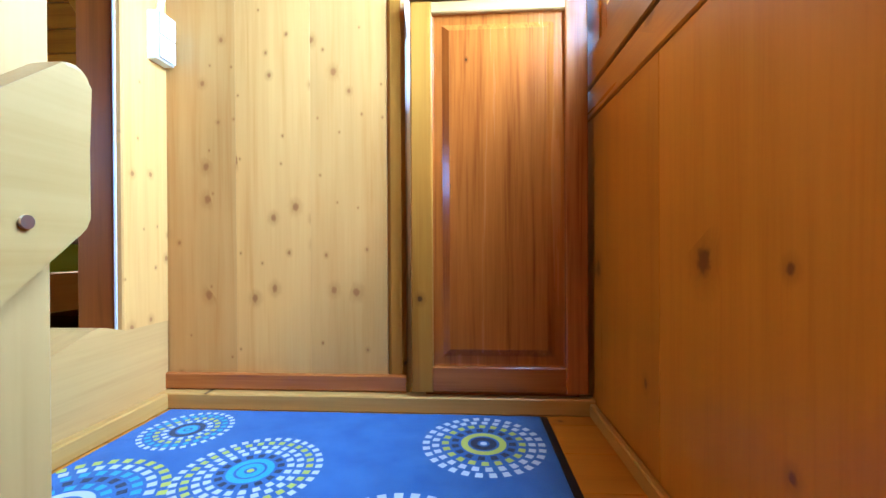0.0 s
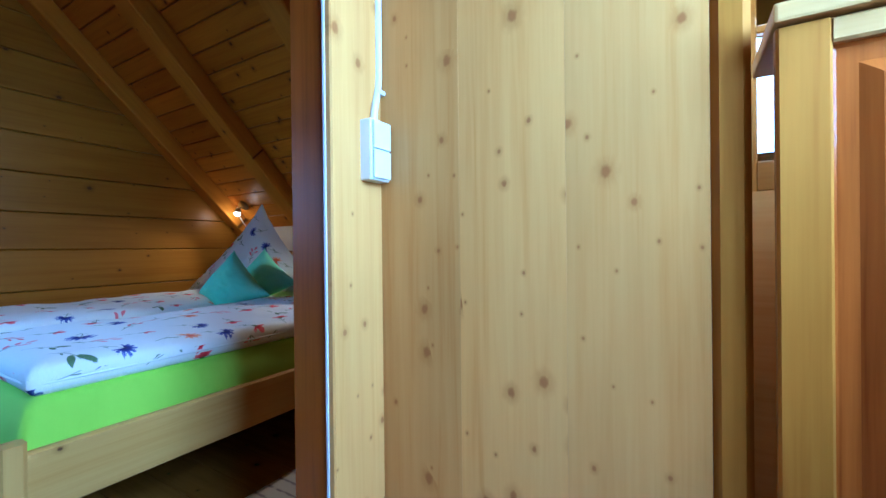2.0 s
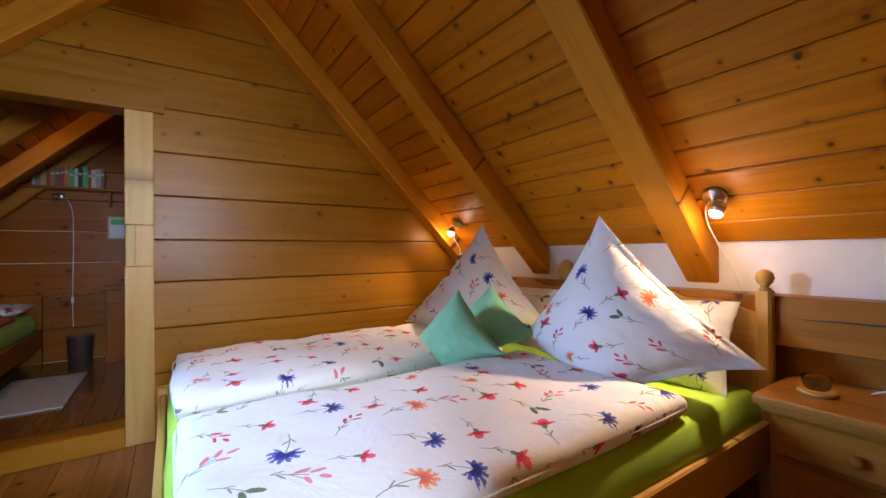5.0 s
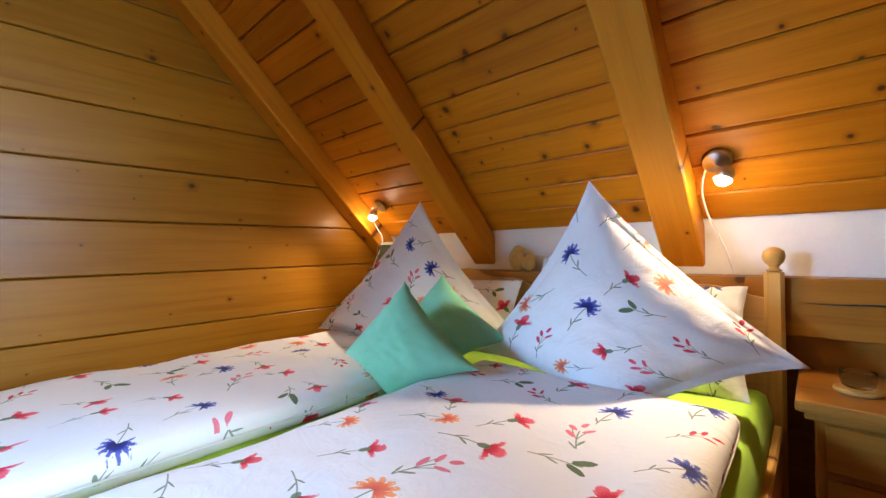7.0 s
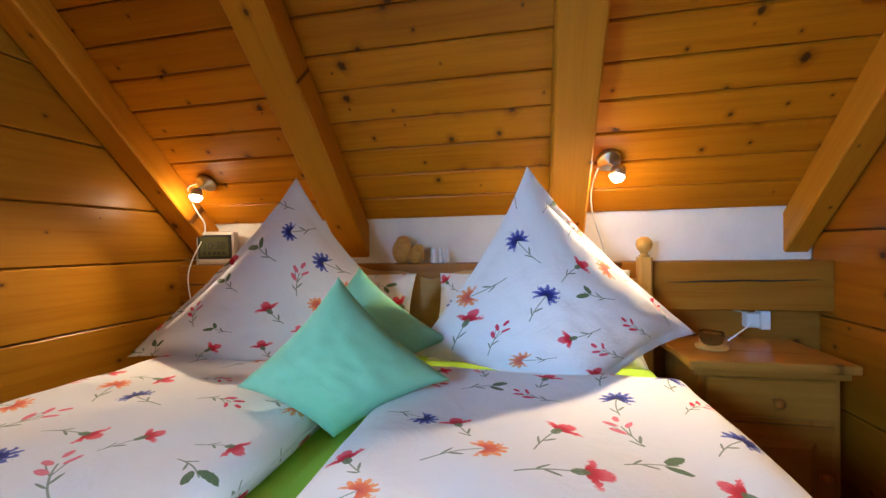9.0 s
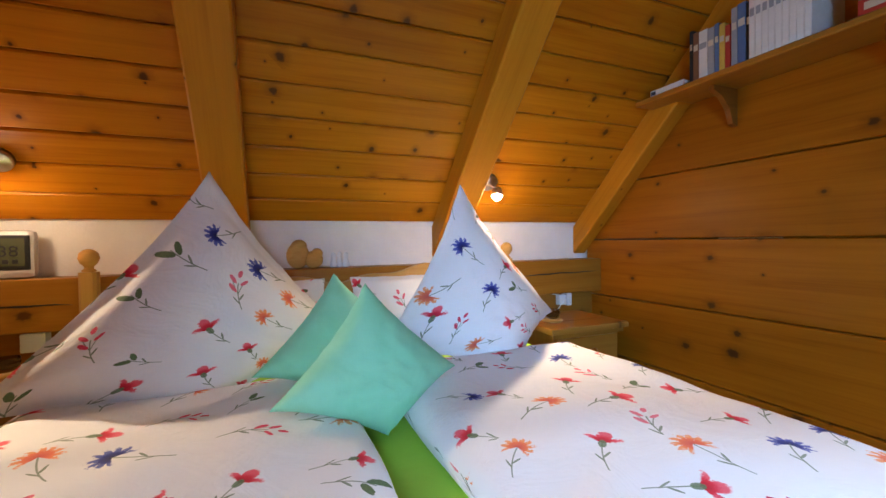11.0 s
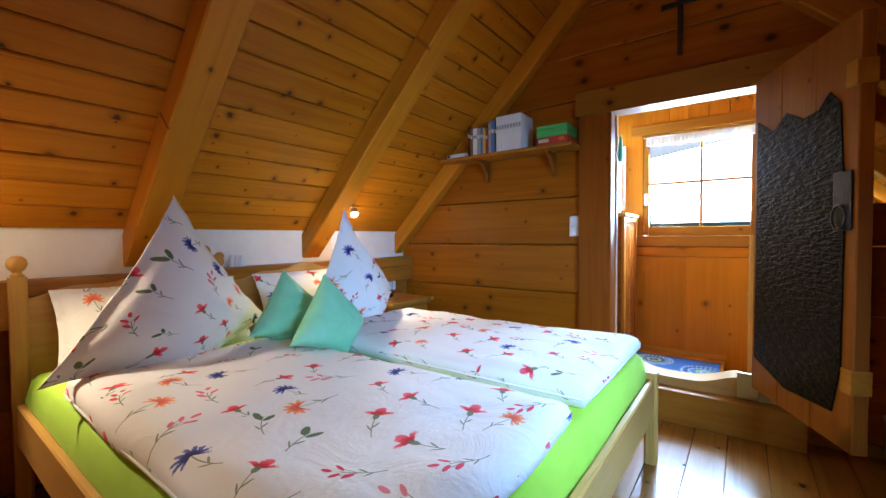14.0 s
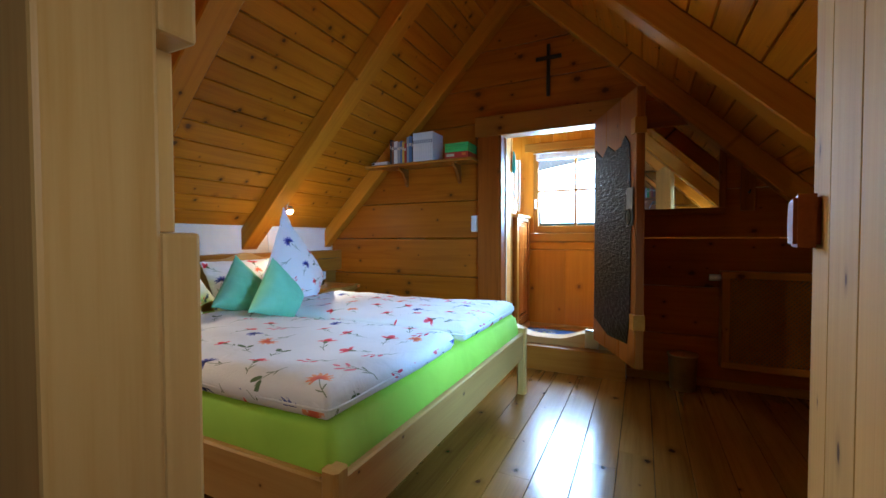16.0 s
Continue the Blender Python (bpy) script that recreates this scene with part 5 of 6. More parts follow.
# ---- ceiling lamp ----
cl_at = Vector((-3.12, 0.88, 2.255))
cl2 = thing("ceiling_lamp", cl_at, "round white glass ceiling lamp hanging on a rod, switched on", "lamp")
part("bowl", lathe([(0.0, -0.035), (0.08, -0.032), (0.15, -0.018), (0.205, 0.006), (0.222, 0.022), (0.218, 0.026), (0.15, -0.004), (0.0, -0.018)], cl_at, 48), glow("lamp_glass", (1.0, 0.88, 0.68), 1.7), cl2, "glowing white glass bowl", True)
part("finial", lathe([(0.0, -0.055), (0.012, -0.05), (0.016, -0.04), (0.010, -0.034)], cl_at, 16), steel, cl2, smooth=True)
part("rod", rounded(bmesh.new(), cl_at + Vector((0, 0, -0.01)), 0.006, roof_z(cl_at.y) - cl_at.z + 0.006, "z", 10), steel, cl2, smooth=True)

# ---- right bedside cabinet ----
ns = thing("bedside_cabinet", (-1.68, 2.83, 0), "honey pine bedside cabinet with a drawer and a door", "bedside cabinet")
# browns darkened for the shade the cabinet stands in; the top stays lighter
part("body", boxed(-1.885, -1.465, 2.70, 3.05, 0.0, 0.555, 0.004), wood("nightstand_body_shaded", (0.36, 0.145, 0.024), (0.25, 0.085, 0.010), knots=0.2, grain="z"), ns)
part("tabletop", boxed(-1.925, -1.43, 2.655, 3.062, 0.556, 0.588, 0.009), wood("nightstand_top", (0.46, 0.20, 0.036), (0.33, 0.12, 0.017), knots=0.2, grain="x", rough=0.3), ns)
part("moulding", boxed(-1.905, -1.448, 2.675, 2.699, 0.532, 0.555, 0.006), wood_night, ns)
board("drawer_front", (-1.862, 2.682, 0.395), (-1.488, 2.699, 0.525), "x", "y", wood_night, ns, chamfer=0.006)
part("door_front", raised_panel(-1.862, -1.488, 2.676, 0.045, 0.375, 0.05, 0.010), wood_night, ns)
for z in (0.455, 0.22):
    part("knob", lathe([(0.009, 0), (0.008, 0.008), (0.017, 0.018), (0.018, 0.026), (0.010, 0.033), (0.0, 0.034)], (-1.66 if z > 0.4 else -1.53, 2.682, z), 18, Matrix.Rotation(radians(90), 4, "X")), wood_dark, ns, smooth=True)


def tealight(x, y, z, r=0.042):
    t = thing("tealight_glass", (x, y, z), "small clear glass tealight holder on a wooden coaster", "candle holder", "tealight glasses")
    part("coaster", lathe([(0.05, 0), (0.054, 0.004), (0.054, 0.011), (0.05, 0.014)], (x, y, z), 24), wood_bed, t, smooth=False)
    g = part("glass", lathe([(0.026, 0.015), (r * 0.85, 0.022), (r, 0.045), (r * 0.95, 0.062), (r * 0.86, 0.062), (r * 0.9, 0.045), (r * 0.7, 0.028), (0.0, 0.024)], (x, y, z), 24), thin_glass, t, "clear glass", True)
    g.visible_shadow = False
    return t


tealight(-1.79, 2.83, 0.589)
sock = thing("power_socket", (-1.52, 3.06, 0.65), "white surface socket with plugged adapter", "socket")
part("housing", boxed(-1.535, -1.50, 3.02, 3.069, 0.625, 0.70, 0.004), white_plastic, sock)
part("adapter", boxed(-1.585, -1.536, 3.025, 3.066, 0.63, 0.69, 0.006), white_plastic, sock)
cable("cord", [(-1.56, 3.03, 0.65), (-1.62, 2.99, 0.62), (-1.68, 2.96, 0.592)], 0.0035, white_plastic, sock)
cable("cord", [(-1.57, 3.05, 0.69), (-1.66, 3.055, 0.70), (-1.72, 3.06, 0.75)], 0.0035, white_plastic, sock)

# ---- left bedside shelf ----
sh = thing("bedside_shelf", (-4.08, 2.9, 0.55), "half-round pine wall shelf on a wooden bracket", "shelf")


def half_round(x0, x1, y, depth, z0, z1):
    bm = bmesh.new()
    mx, rx = (x0 + x1) / 2, (x1 - x0) / 2
    pts = [(mx + rx * math.cos(radians(a)), y - depth * math.sin(radians(a))) for a in range(0, 181, 10)]
    a = [bm.verts.new((px, py, z1)) for px, py in pts]
    b = [bm.verts.new((px, py, z0)) for px, py in pts]
    bm.faces.new(a)
    bm.faces.new(b[::-1])
    for i in range(len(pts)):
        j = (i + 1) % len(pts)
        bm.faces.new((a[i], b[i], b[j], a[j]))
    bmesh.ops.bevel(bm, geom=[e for e in bm.edges if abs(e.verts[0].co.z - e.verts[1].co.z) < 1e-5], offset=0.005, segments=2, affect="EDGES")
    return bm


part("tabletop", half_round(-4.28, -3.86, 3.068, 0.27, 0.55, 0.575), wood("shelf_top", (0.66, 0.36, 0.11), (0.50, 0.23, 0.06), knots=0.15, grain="x"), sh)
board("bracket", (-4.085, 2.90, 0.40), (-4.055, 3.068, 0.549), "z", "x", wood_night, sh, chamfer=0.01)
tealight(-4.03, 2.93, 0.576)
ad = thing("power_adapter", (-4.0, 3.04, 0.62), "white socket with white flex and inline switch", "socket")
part("housing", boxed(-4.03, -3.955, 3.02, 3.069, 0.63, 0.70, 0.005), white_plastic, ad)
cable("cord", [(-3.96, 3.03, 0.665), (-3.90, 2.99, 0.665), (-3.89, 2.93, 0.60), (-3.97, 2.90, 0.585), (-4.06, 2.90, 0.585), (-4.15, 2.92, 0.59), (-4.19, 2.96, 0.66), (-4.2, 2.975, 0.72)], 0.0045, white_plastic, ad)
part("inline_switch", boxed(-4.145, -4.085, 2.895, 2.92, 0.577, 0.598, 0.006), white_plastic, ad)

# ---- alarm clock on the beam ----
clock = thing("alarm_clock", (-4.09, 3.03, 0.907), "silver-grey digital alarm clock with a dark display reading 10:38", "clock")
CW, CH, CD = 0.21, 0.178, 0.06
local_part("case", boxed(-CW / 2, CW / 2, -CD / 2, CD / 2, 0, CH, 0.02), plain("clock_case", (0.50, 0.46, 0.42), 0.35, vary=0.05), clock)
local_part("bezel", boxed(-CW / 2 + 0.014, CW / 2 - 0.014, -CD / 2 - 0.003, -CD / 2 + 0.004, 0.032, CH - 0.018, 0.003), black, clock, "glossy black bezel")
lcd = plain("lcd_green", (0.085, 0.09, 0.05), 0.25, vary=0.04)
local_part("display", boxed(-CW / 2 + 0.028, CW / 2 - 0.028, -CD / 2 - 0.005, -CD / 2 - 0.0035, 0.046, CH - 0.03, 0), lcd, clock, "grey-green liquid crystal display")


def text_mesh(body, size):
    cu = bpy.data.curves.new("digits", "FONT")
    cu.body, cu.size, cu.align_x, cu.extrude = body, size, "CENTER", 0.0006
    tmp = bpy.data.objects.new("digits", cu)
    scene.collection.objects.link(tmp)
    bpy.context.view_layer.update()
    me = bpy.data.meshes.new_from_object(tmp.evaluated_get(bpy.context.evaluated_depsgraph_get()))
    bpy.data.objects.remove(tmp)
    return me


me = text_mesh("10:38", 0.056)
me.materials.clear()
me.materials.append(black)
dig = new("digits", me)
dig.parent = clock
dig.matrix_basis = Matrix.Translation((0, -CD / 2 - 0.0062, 0.082)) @ Matrix.Rotation(radians(90), 4, "X")
bars = bmesh.new()
for i in range(5):
    box(bars, -0.06 + i * 0.026, -0.044 + i * 0.026, -CD / 2 - 0.0068, -CD / 2 - 0.0056, 0.055, 0.070)
local_part("date_bars", bars, black, clock)
clock.matrix_world = Matrix.Translation((-4.09, 3.045, 0.907)) @ Matrix.Rotation(radians(10), 4, "Z")

# ---- small figures on the beam ----
fig = bmesh.new()
for c, r in (((-3.055, 3.05, 0.965), (0.052, 0.032, 0.062)), ((-3.05, 3.05, 1.01), (0.036, 0.028, 0.03)), ((-2.985, 3.045, 0.945), (0.042, 0.028, 0.042)), ((-2.97, 3.04, 0.975), (0.026, 0.022, 0.024))):
    bmesh.ops.create_uvsphere(fig, u_segments=18, v_segments=12, radius=1, matrix=Matrix.Translation(c) @ Matrix.Diagonal((*r, 1)))
tagged(part("wooden_figure", fig, wood_bed, None, "pair of plain carved wooden figures on the beam", smooth=True), category="figure")
for i, x in enumerate((-2.895, -2.865, -2.835)):
    bm = lathe([(0.013, 0), (0.016, 0.008), (0.012, 0.03), (0.009, 0.045), (0.012, 0.055), (0.009, 0.068), (0.0, 0.072 + 0.006 * (i % 2))], (x, 3.05, 0.906), 16)
    tagged(part("white_figurine", bm, white_plastic, None, "tiny white ceramic figurine on the beam", smooth=True), category="figure", group="white figurines")

# crack in the beam
crack = bmesh.new()
for xa, xb, z in ((-1.90, -1.33, 0.822), (-4.26, -3.86, 0.806)):
    n = 16
    top, low = [], []
    for i in range(n + 1):
        x = xa + (xb - xa) * i / n
        w = 0.0035 * math.sin(math.pi * i / n) ** 0.5 + 0.0012 * noise.noise((x * 30, 0, 1))
        zz = z + 0.006 * noise.noise((x * 9, 2, 0)) + (0.008 * i / n if xa > -2 else 0)
        top.append((x, zz + max(w, 0.0004)))
        low.append((x, zz - max(w, 0.0004)))
    va = [crack.verts.new((x, 2.9886, zz)) for x, zz in top + low[::-1]]
    vb = [crack.verts.new((x, 2.9912, zz)) for x, zz in top + low[::-1]]
    crack.faces.new(va)
    crack.faces.new(vb[::-1])
    for i in range(len(va)):
        j = (i + 1) % len(va)
        crack.faces.new((va[i], vb[i], vb[j], va[j]))
part("crack", crack, black, knee, "dark drying crack along the beam")

# ---- wall shelf with books, east wall ----
ws = thing("wall_shelf", (EAST - 0.1, 2.0, 1.66), "honey pine wall shelf on two small brackets", "shelf")
board("shelf_board", (EAST - 0.215, 1.475, 1.662), (EAST - 0.001, 2.53, 1.686), "y", "z", wood_frame, ws)
for y in (2.20, 1.665):
    bm = bmesh.new()
    pts = [(0, 0), (-0.15, 0), (-0.15, -0.02), (-0.10, -0.04), (-0.05, -0.09), (-0.03, -0.15), (0, -0.16)]
    a = [bm.verts.new((EAST - 0.001 + x, y - 0.011, 1.661 + z)) for x, z in pts]
    b = [bm.verts.new((EAST - 0.001 + x, y + 0.011, 1.661 + z)) for x, z in pts]
    bm.faces.new(a)
    bm.faces.new(b[::-1])
    for i in range(len(pts)):
        j = (i + 1) % len(pts)
        bm.faces.new((a[i], b[i], b[j], a[j]))
    part("bracket", bm, wood_dark, ws)


def paper(name, c):
    return plain(name, c, 0.55, vary=0.10, bumps=0.02)


COVERS = {k: paper("cover_" + k, c) for k, c in dict(white=(0.70, 0.68, 0.63), red=(0.42, 0.035, 0.02), brown=(0.20, 0.085, 0.04), blue=(0.09, 0.16, 0.30), yellow=(0.62, 0.40, 0.06), grey=(0.30, 0.31, 0.32), black=(0.02, 0.02, 0.022), green=(0.06, 0.42, 0.10), orange=(0.62, 0.17, 0.03), cream=(0.6, 0.52, 0.38)).items()}
PAGES = paper("pages", (0.66, 0.60, 0.48))


def book(along, at, w, h, d, cover, label, group, lean=0.0):
    """An upright book; its spine looks along -along."""
    t = thing("book", at, label, "book", group)
    c = COVERS[cover]
    ux, uy = (Vector((1, 0, 0)), Vector((0, 1, 0))) if along == "x" else (Vector((0, 1, 0)), Vector((-1, 0, 0)))
    local_part("cover", boxed(0, d, -w / 2, w / 2, 0, h, 0.0025), c, t)
    local_part("pages", boxed(0.006, d + 0.0006, -w / 2 + 0.0022, w / 2 - 0.0022, 0.003, h + 0.0006, 0), PAGES, t)
    local_part("title_band", boxed(-0.0008, 0.002, -w / 2 + 0.003, w / 2 - 0.003, h * 0.62, h * 0.74, 0), COVERS["cream" if cover not in ("white", "cream") else "grey"], t)
    t.matrix_world = Matrix.Translation(at) @ (Matrix() if along == "x" else Matrix.Rotation(radians(180), 4, "Z")) @ Matrix.Rotation(lean, 4, "X")
    return t


y = 2.27
for w, h, c in ((0.016, 0.22, "black"), (0.024, 0.205, "brown"), (0.036, 0.20, "white"), (0.028, 0.195, "grey"), (0.018, 0.20, "blue"), (0.022, 0.19, "yellow"), (0.02, 0.175, "red")):
    book("x", (EAST - 0.19, y - w / 2, 1.687), w, h, 0.15, c, "small %s-covered book standing on the wall shelf" % c, "books on the wall shelf", 0)
    y -= w + 0.001
y -= 0.006
for w, h, c in ((0.022, 0.225, "grey"), (0.03, 0.23, "blue"), (0.018, 0.22, "black")):
    book("x", (EAST - 0.195, y - w / 2, 1.687), w, h, 0.16, c, "tall %s book standing on the wall shelf" % c, "books on the wall shelf", 0)
    y -= w + 0.001
for i in range(9):
    book("x", (EAST - 0.21, y - 0.0105, 1.687), 0.0205, 0.245, 0.20, "white", "thin white volume in a row of equal volumes", "white volumes on the wall shelf", 0)
    y -= 0.0215
lie = thing("book", (EAST - 0.12, 2.38, 1.687), "small white book lying flat on the shelf", "book", "books on the wall shelf")
part("cover", boxed(EAST - 0.20, EAST - 0.06, 2.29, 2.46, 1.687, 1.715, 0.003), COVERS["white"], lie)
part("title_band", boxed(EAST - 0.2008, EAST - 0.198, 2.43, 2.455, 1.692, 1.710, 0), COVERS["black"], lie)
for z0, z1, c in ((1.687, 1.737, "red"), (1.738, 1.764, "green"), (1.765, 1.788, "green"), (1.789, 1.812, "green")):
    g = thing("game_box", (EAST - 0.1, 1.6, z0), "flat %s cardboard game box stacked on the shelf" % c, "box", "game boxes")
    part("carton", boxed(EAST - 0.205, EAST - 0.01, 1.505, 1.715, z0, z1 - 0.001, 0.002), COVERS[c], g)
    if c == "red":
        part("label_patch", boxed(EAST - 0.2062, EAST - 0.204, 1.525, 1.56, z0 + 0.018, z1 - 0.012, 0), COVERS["orange"], g)
        part("label_patch", boxed(EAST - 0.2062, EAST - 0.204, 1.63, 1.70, z0 + 0.014, z1 - 0.014, 0), COVERS["cream"], g)

# ---- cross, mirror, radiator, bin ----
cross = thing("wall_cross", (EAST - 0.01, 0.9, 2.16), "dark carved wooden cross above the door", "cross")
part("upright", boxed(EAST - 0.016, EAST - 0.001, 0.888, 0.914, 2.145, 2.55, 0.003), black, cross)
part("crossbar", boxed(EAST - 0.018, EAST - 0.017 + 0.014, 0.80, 1.0, 2.43, 2.458, 0.003), black, cross)
mir = thing("wall_mirror", (EAST - 0.02, -0.03, 1.5), "wall mirror in a plain dark wooden frame", "mirror")
MY0, MY1, MZ0, MZ1 = -0.24, 0.24, 1.225, 1.80
part("mirror_glass", boxed(EAST - 0.014, EAST - 0.008, MY0 + 0.001, MY1 - 0.001, MZ0 + 0.001, MZ1 - 0.001, 0), mirror_glass, mir, "clear mirror glass")
for p, q, al in (((MY0 - 0.04, MZ0 - 0.04), (MY1 + 0.04, MZ0), "y"), ((MY0 - 0.04, MZ1), (MY1 + 0.04, MZ1 + 0.04), "y"), ((MY0 - 0.04, MZ0), (MY0, MZ1), "z"), ((MY1, MZ0), (MY1 + 0.04, MZ1), "z")):
    board("frame_bar", (EAST - 0.026, p[0], p[1]), (EAST - 0.001, q[0], q[1]), al, "x", wood_dark, mir)
# unidentified dark piece on the wall; board and hooks are a guess
hook = thing("dark_wall_piece", (EAST - 0.02, -0.42, 1.6), "dark upright wall piece, guessed to be a hook board with hooks", "coat hook")
board("backboard", (EAST - 0.02, -0.44, 1.20), (EAST - 0.001, -0.36, 1.62), "z", "x", wood_dark, hook)
for z in (1.30, 1.50):
    cable("hook", [(EAST - 0.02, -0.40, z + 0.02), (EAST - 0.06, -0.40, z), (EAST - 0.075, -0.40, z + 0.03)], 0.005, iron, hook)

rad = thing("radiator_cover", (EAST - 0.06, -0.58, 0.17), "pine radiator cover with a diagonal lattice front", "radiator cover")
RY0, RY1, RZ0, RZ1, RX = -0.90, -0.25, 0.165, 0.80, EAST - 0.12
for p, q, al in (((RY0, RZ0), (RY1, RZ0 + 0.045), "y"), ((RY0, RZ1 - 0.045), (RY1, RZ1), "y"), ((RY0, RZ0 + 0.045), (RY0 + 0.045, RZ1 - 0.045), "z"), ((RY1 - 0.045, RZ0 + 0.045), (RY1, RZ1 - 0.045), "z")):
    board("frame_bar", (RX, p[0], p[1]), (RX + 0.02, q[0], q[1]), al, "x", wood_frame, rad)
board("side_panel", (RX + 0.021, RY1 - 0.02, RZ0), (EAST - 0.001, RY1, RZ1), "z", "y", wood_frame, rad)
board("top_panel", (RX + 0.021, RY0, RZ1 - 0.02), (EAST - 0.001, RY1 - 0.021, RZ1), "y", "z", wood_frame, rad)
lat = bmesh.new()
y0, y1, z0, z1 = RY0 + 0.045, RY1 - 0.045, RZ0 + 0.045, RZ1 - 0.045
for sgn, dx in ((1, 0.0), (-1, 0.004)):
    k = -1.2
    while k < 1.4:
        # a strip along z = sgn * y + k, cut to the opening
        pts = []
        for yy in np.linspace(y0, y1, 2):
            pts.append((float(yy), sgn * float(yy) + k + (0.0 if sgn > 0 else 0.0)))
        (ya, za), (yb, zb) = pts
        t0, t1 = 0.0, 1.0
        dz = zb - za
        lo, hi = sorted(((z0 - za) / dz, (z1 - za) / dz))
        t0, t1 = max(t0, lo), min(t1, hi)
        if t1 - t0 > 0.02:
            pa, pb = (ya + (yb - ya) * t0, za + dz * t0), (ya + (yb - ya) * t1, za + dz * t1)
            h = 0.0042
            vs8 = []
            for x in (RX + 0.006 + dx, RX + 0.0095 + dx):
                for (py, pz), s2 in ((pa, 1), (pb, 1), (pb, -1), (pa, -1)):
                    vs8.append(lat.verts.new((x, py - sgn * h * s2 * 0.7, pz + h * s2 * 0.7)))
            for q in ((0, 1, 2, 3), (7, 6, 5, 4), (0, 4, 5, 1), (1, 5, 6, 2), (2, 6, 7, 3), (3, 7, 4, 0)):
                lat.faces.new([vs8[i] for i in q])
        k += 0.026
part("lattice", lat, wood_frame, rad, "thin diagonal pine lattice")
part("radiator_panel", boxed(EAST - 0.07, EAST - 0.03, RY0 + 0.03, RY1 - 0.04, RZ0 + 0.02, RZ1 - 0.05, 0.006), plain("radiator_dark", (0.12, 0.10, 0.08), 0.5), rad)
part("valve", rounded(bmesh.new(), (EAST - 0.06, RY1 + 0.0, 0.755), 0.022, 0.065, "y", 18), white_plastic, rad, "white thermostat valve", True)


def bin_at(name, x, y, r, h, label, material):
    t = thing(name, (x, y, 0), label, "bin")
    part("bucket", lathe([(r * 0.82, 0.001), (r * 0.86, 0.004), (r, h - 0.006), (r * 1.03, h), (r * 0.97, h), (r * 0.95, h - 0.01), (r * 0.8, 0.012), (0, 0.01)], (x, y, 0), 32), material, t, smooth=True)
    part("rim", lathe([(r * 1.0, h - 0.008), (r * 1.04, h - 0.008), (r * 1.05, h), (r * 1.0, h + 0.002)], (x, y, 0), 32), steel, t, smooth=True)
    return t


brass = plain("aged_brass", (0.42, 0.36, 0.22), 0.38, 1.0, vary=0.2)
bin_at("waste_bin", -1.44, -0.03, 0.088, 0.24, "small brass-coloured metal waste bin on the floor", brass)
base_e = tagged(board("baseboard", (EAST - 0.018, SOUTH, 0.0), (EAST - 0.0605 + 0.0595, ED0 - 0.215, 0.055), "y", "x", wood_frame), "pine skirting board along the plank wall", "skirting", kind="structure")
base_e2 = tagged(board("baseboard", (EAST - 0.018, ED1 + 0.215, 0.0), (EAST - 0.001, 2.69, 0.055), "y", "x", wood_frame), "pine skirting board along the plank wall", "skirting", kind="structure")

# ---- striped rug beside the bed ----


def striped(name, stripe_axis):
    m = mat(name, 0.95)
    n = Net(m)
    c = n.coords()
    v = n.xyz(c)[stripe_axis]
    w = n.math("SINE", n.math("MULTIPLY", v, 2 * math.pi / 0.055))
    jit = n.noise(c, 40.0, 2.0)
    col = n.ramp(n.math("ADD", n.math("MULTIPLY", w, 0.5), n.math("MULTIPLY", jit, 0.4)), [(0.35, (0.62, 0.58, 0.56)), (0.62, (0.58, 0.53, 0.52)), (0.68, (0.30, 0.26, 0.30))])
    n.put(n.bsdf.inputs["Base Color"], col)
    n.bump(n.noise(n.vec("MULTIPLY", c, (90.0, 90.0, 90.0)), 2.0, 2.0), 0.6, 0.004)
    return m


def rag_rug(x0, x1, y0, y1, axis, label):
    bm = bmesh.new()
    nx, ny = 40, 20
    tops = []
    for zoff in (0.008, 0.001):
        tops.append([[bm.verts.new((x0 + (x1 - x0) * i / nx + 0.004 * noise.noise((i * 0.9, j * 0.9, 3)), y0 + (y1 - y0) * j / ny + 0.004 * noise.noise((i, j, 8)), zoff + (0.003 * noise.noise((i * 0.4, j * 0.4, 1)) + 0.002 if zoff > 0.002 else 0))) for j in range(ny + 1)] for i in range(nx + 1)])
    for g in tops:
        for i in range(nx):
            for j in range(ny):
                bm.faces.new((g[i][j], g[i + 1][j], g[i + 1][j + 1], g[i][j + 1]))
    a, b = tops
    rim = [(i, 0) for i in range(nx)] + [(nx, j) for j in range(ny)] + [(i, ny) for i in range(nx, 0, -1)] + [(0, j) for j in range(ny, 0, -1)]
    for (i, j), (k, l) in zip(rim, rim[1:] + rim[:1]):
        bm.faces.new((a[i][j], a[k][l], b[k][l], b[i][j]))
    t = thing("rag_rug", ((x0 + x1) / 2, (y0 + y1) / 2, 0), label, "rug", "rag rugs")
    part("weave", bm, striped("rag_stripes_%d" % axis, axis), t, smooth=True)
    return t


rag_rug(-1.92, -1.46, 1.50, 2.55, 1, "white woven rag rug with thin dark stripes beside the bed")
rag_rug(-6.36, -5.30, -0.19, 0.31, 0, "white woven rag rug with thin stripes in the small room")

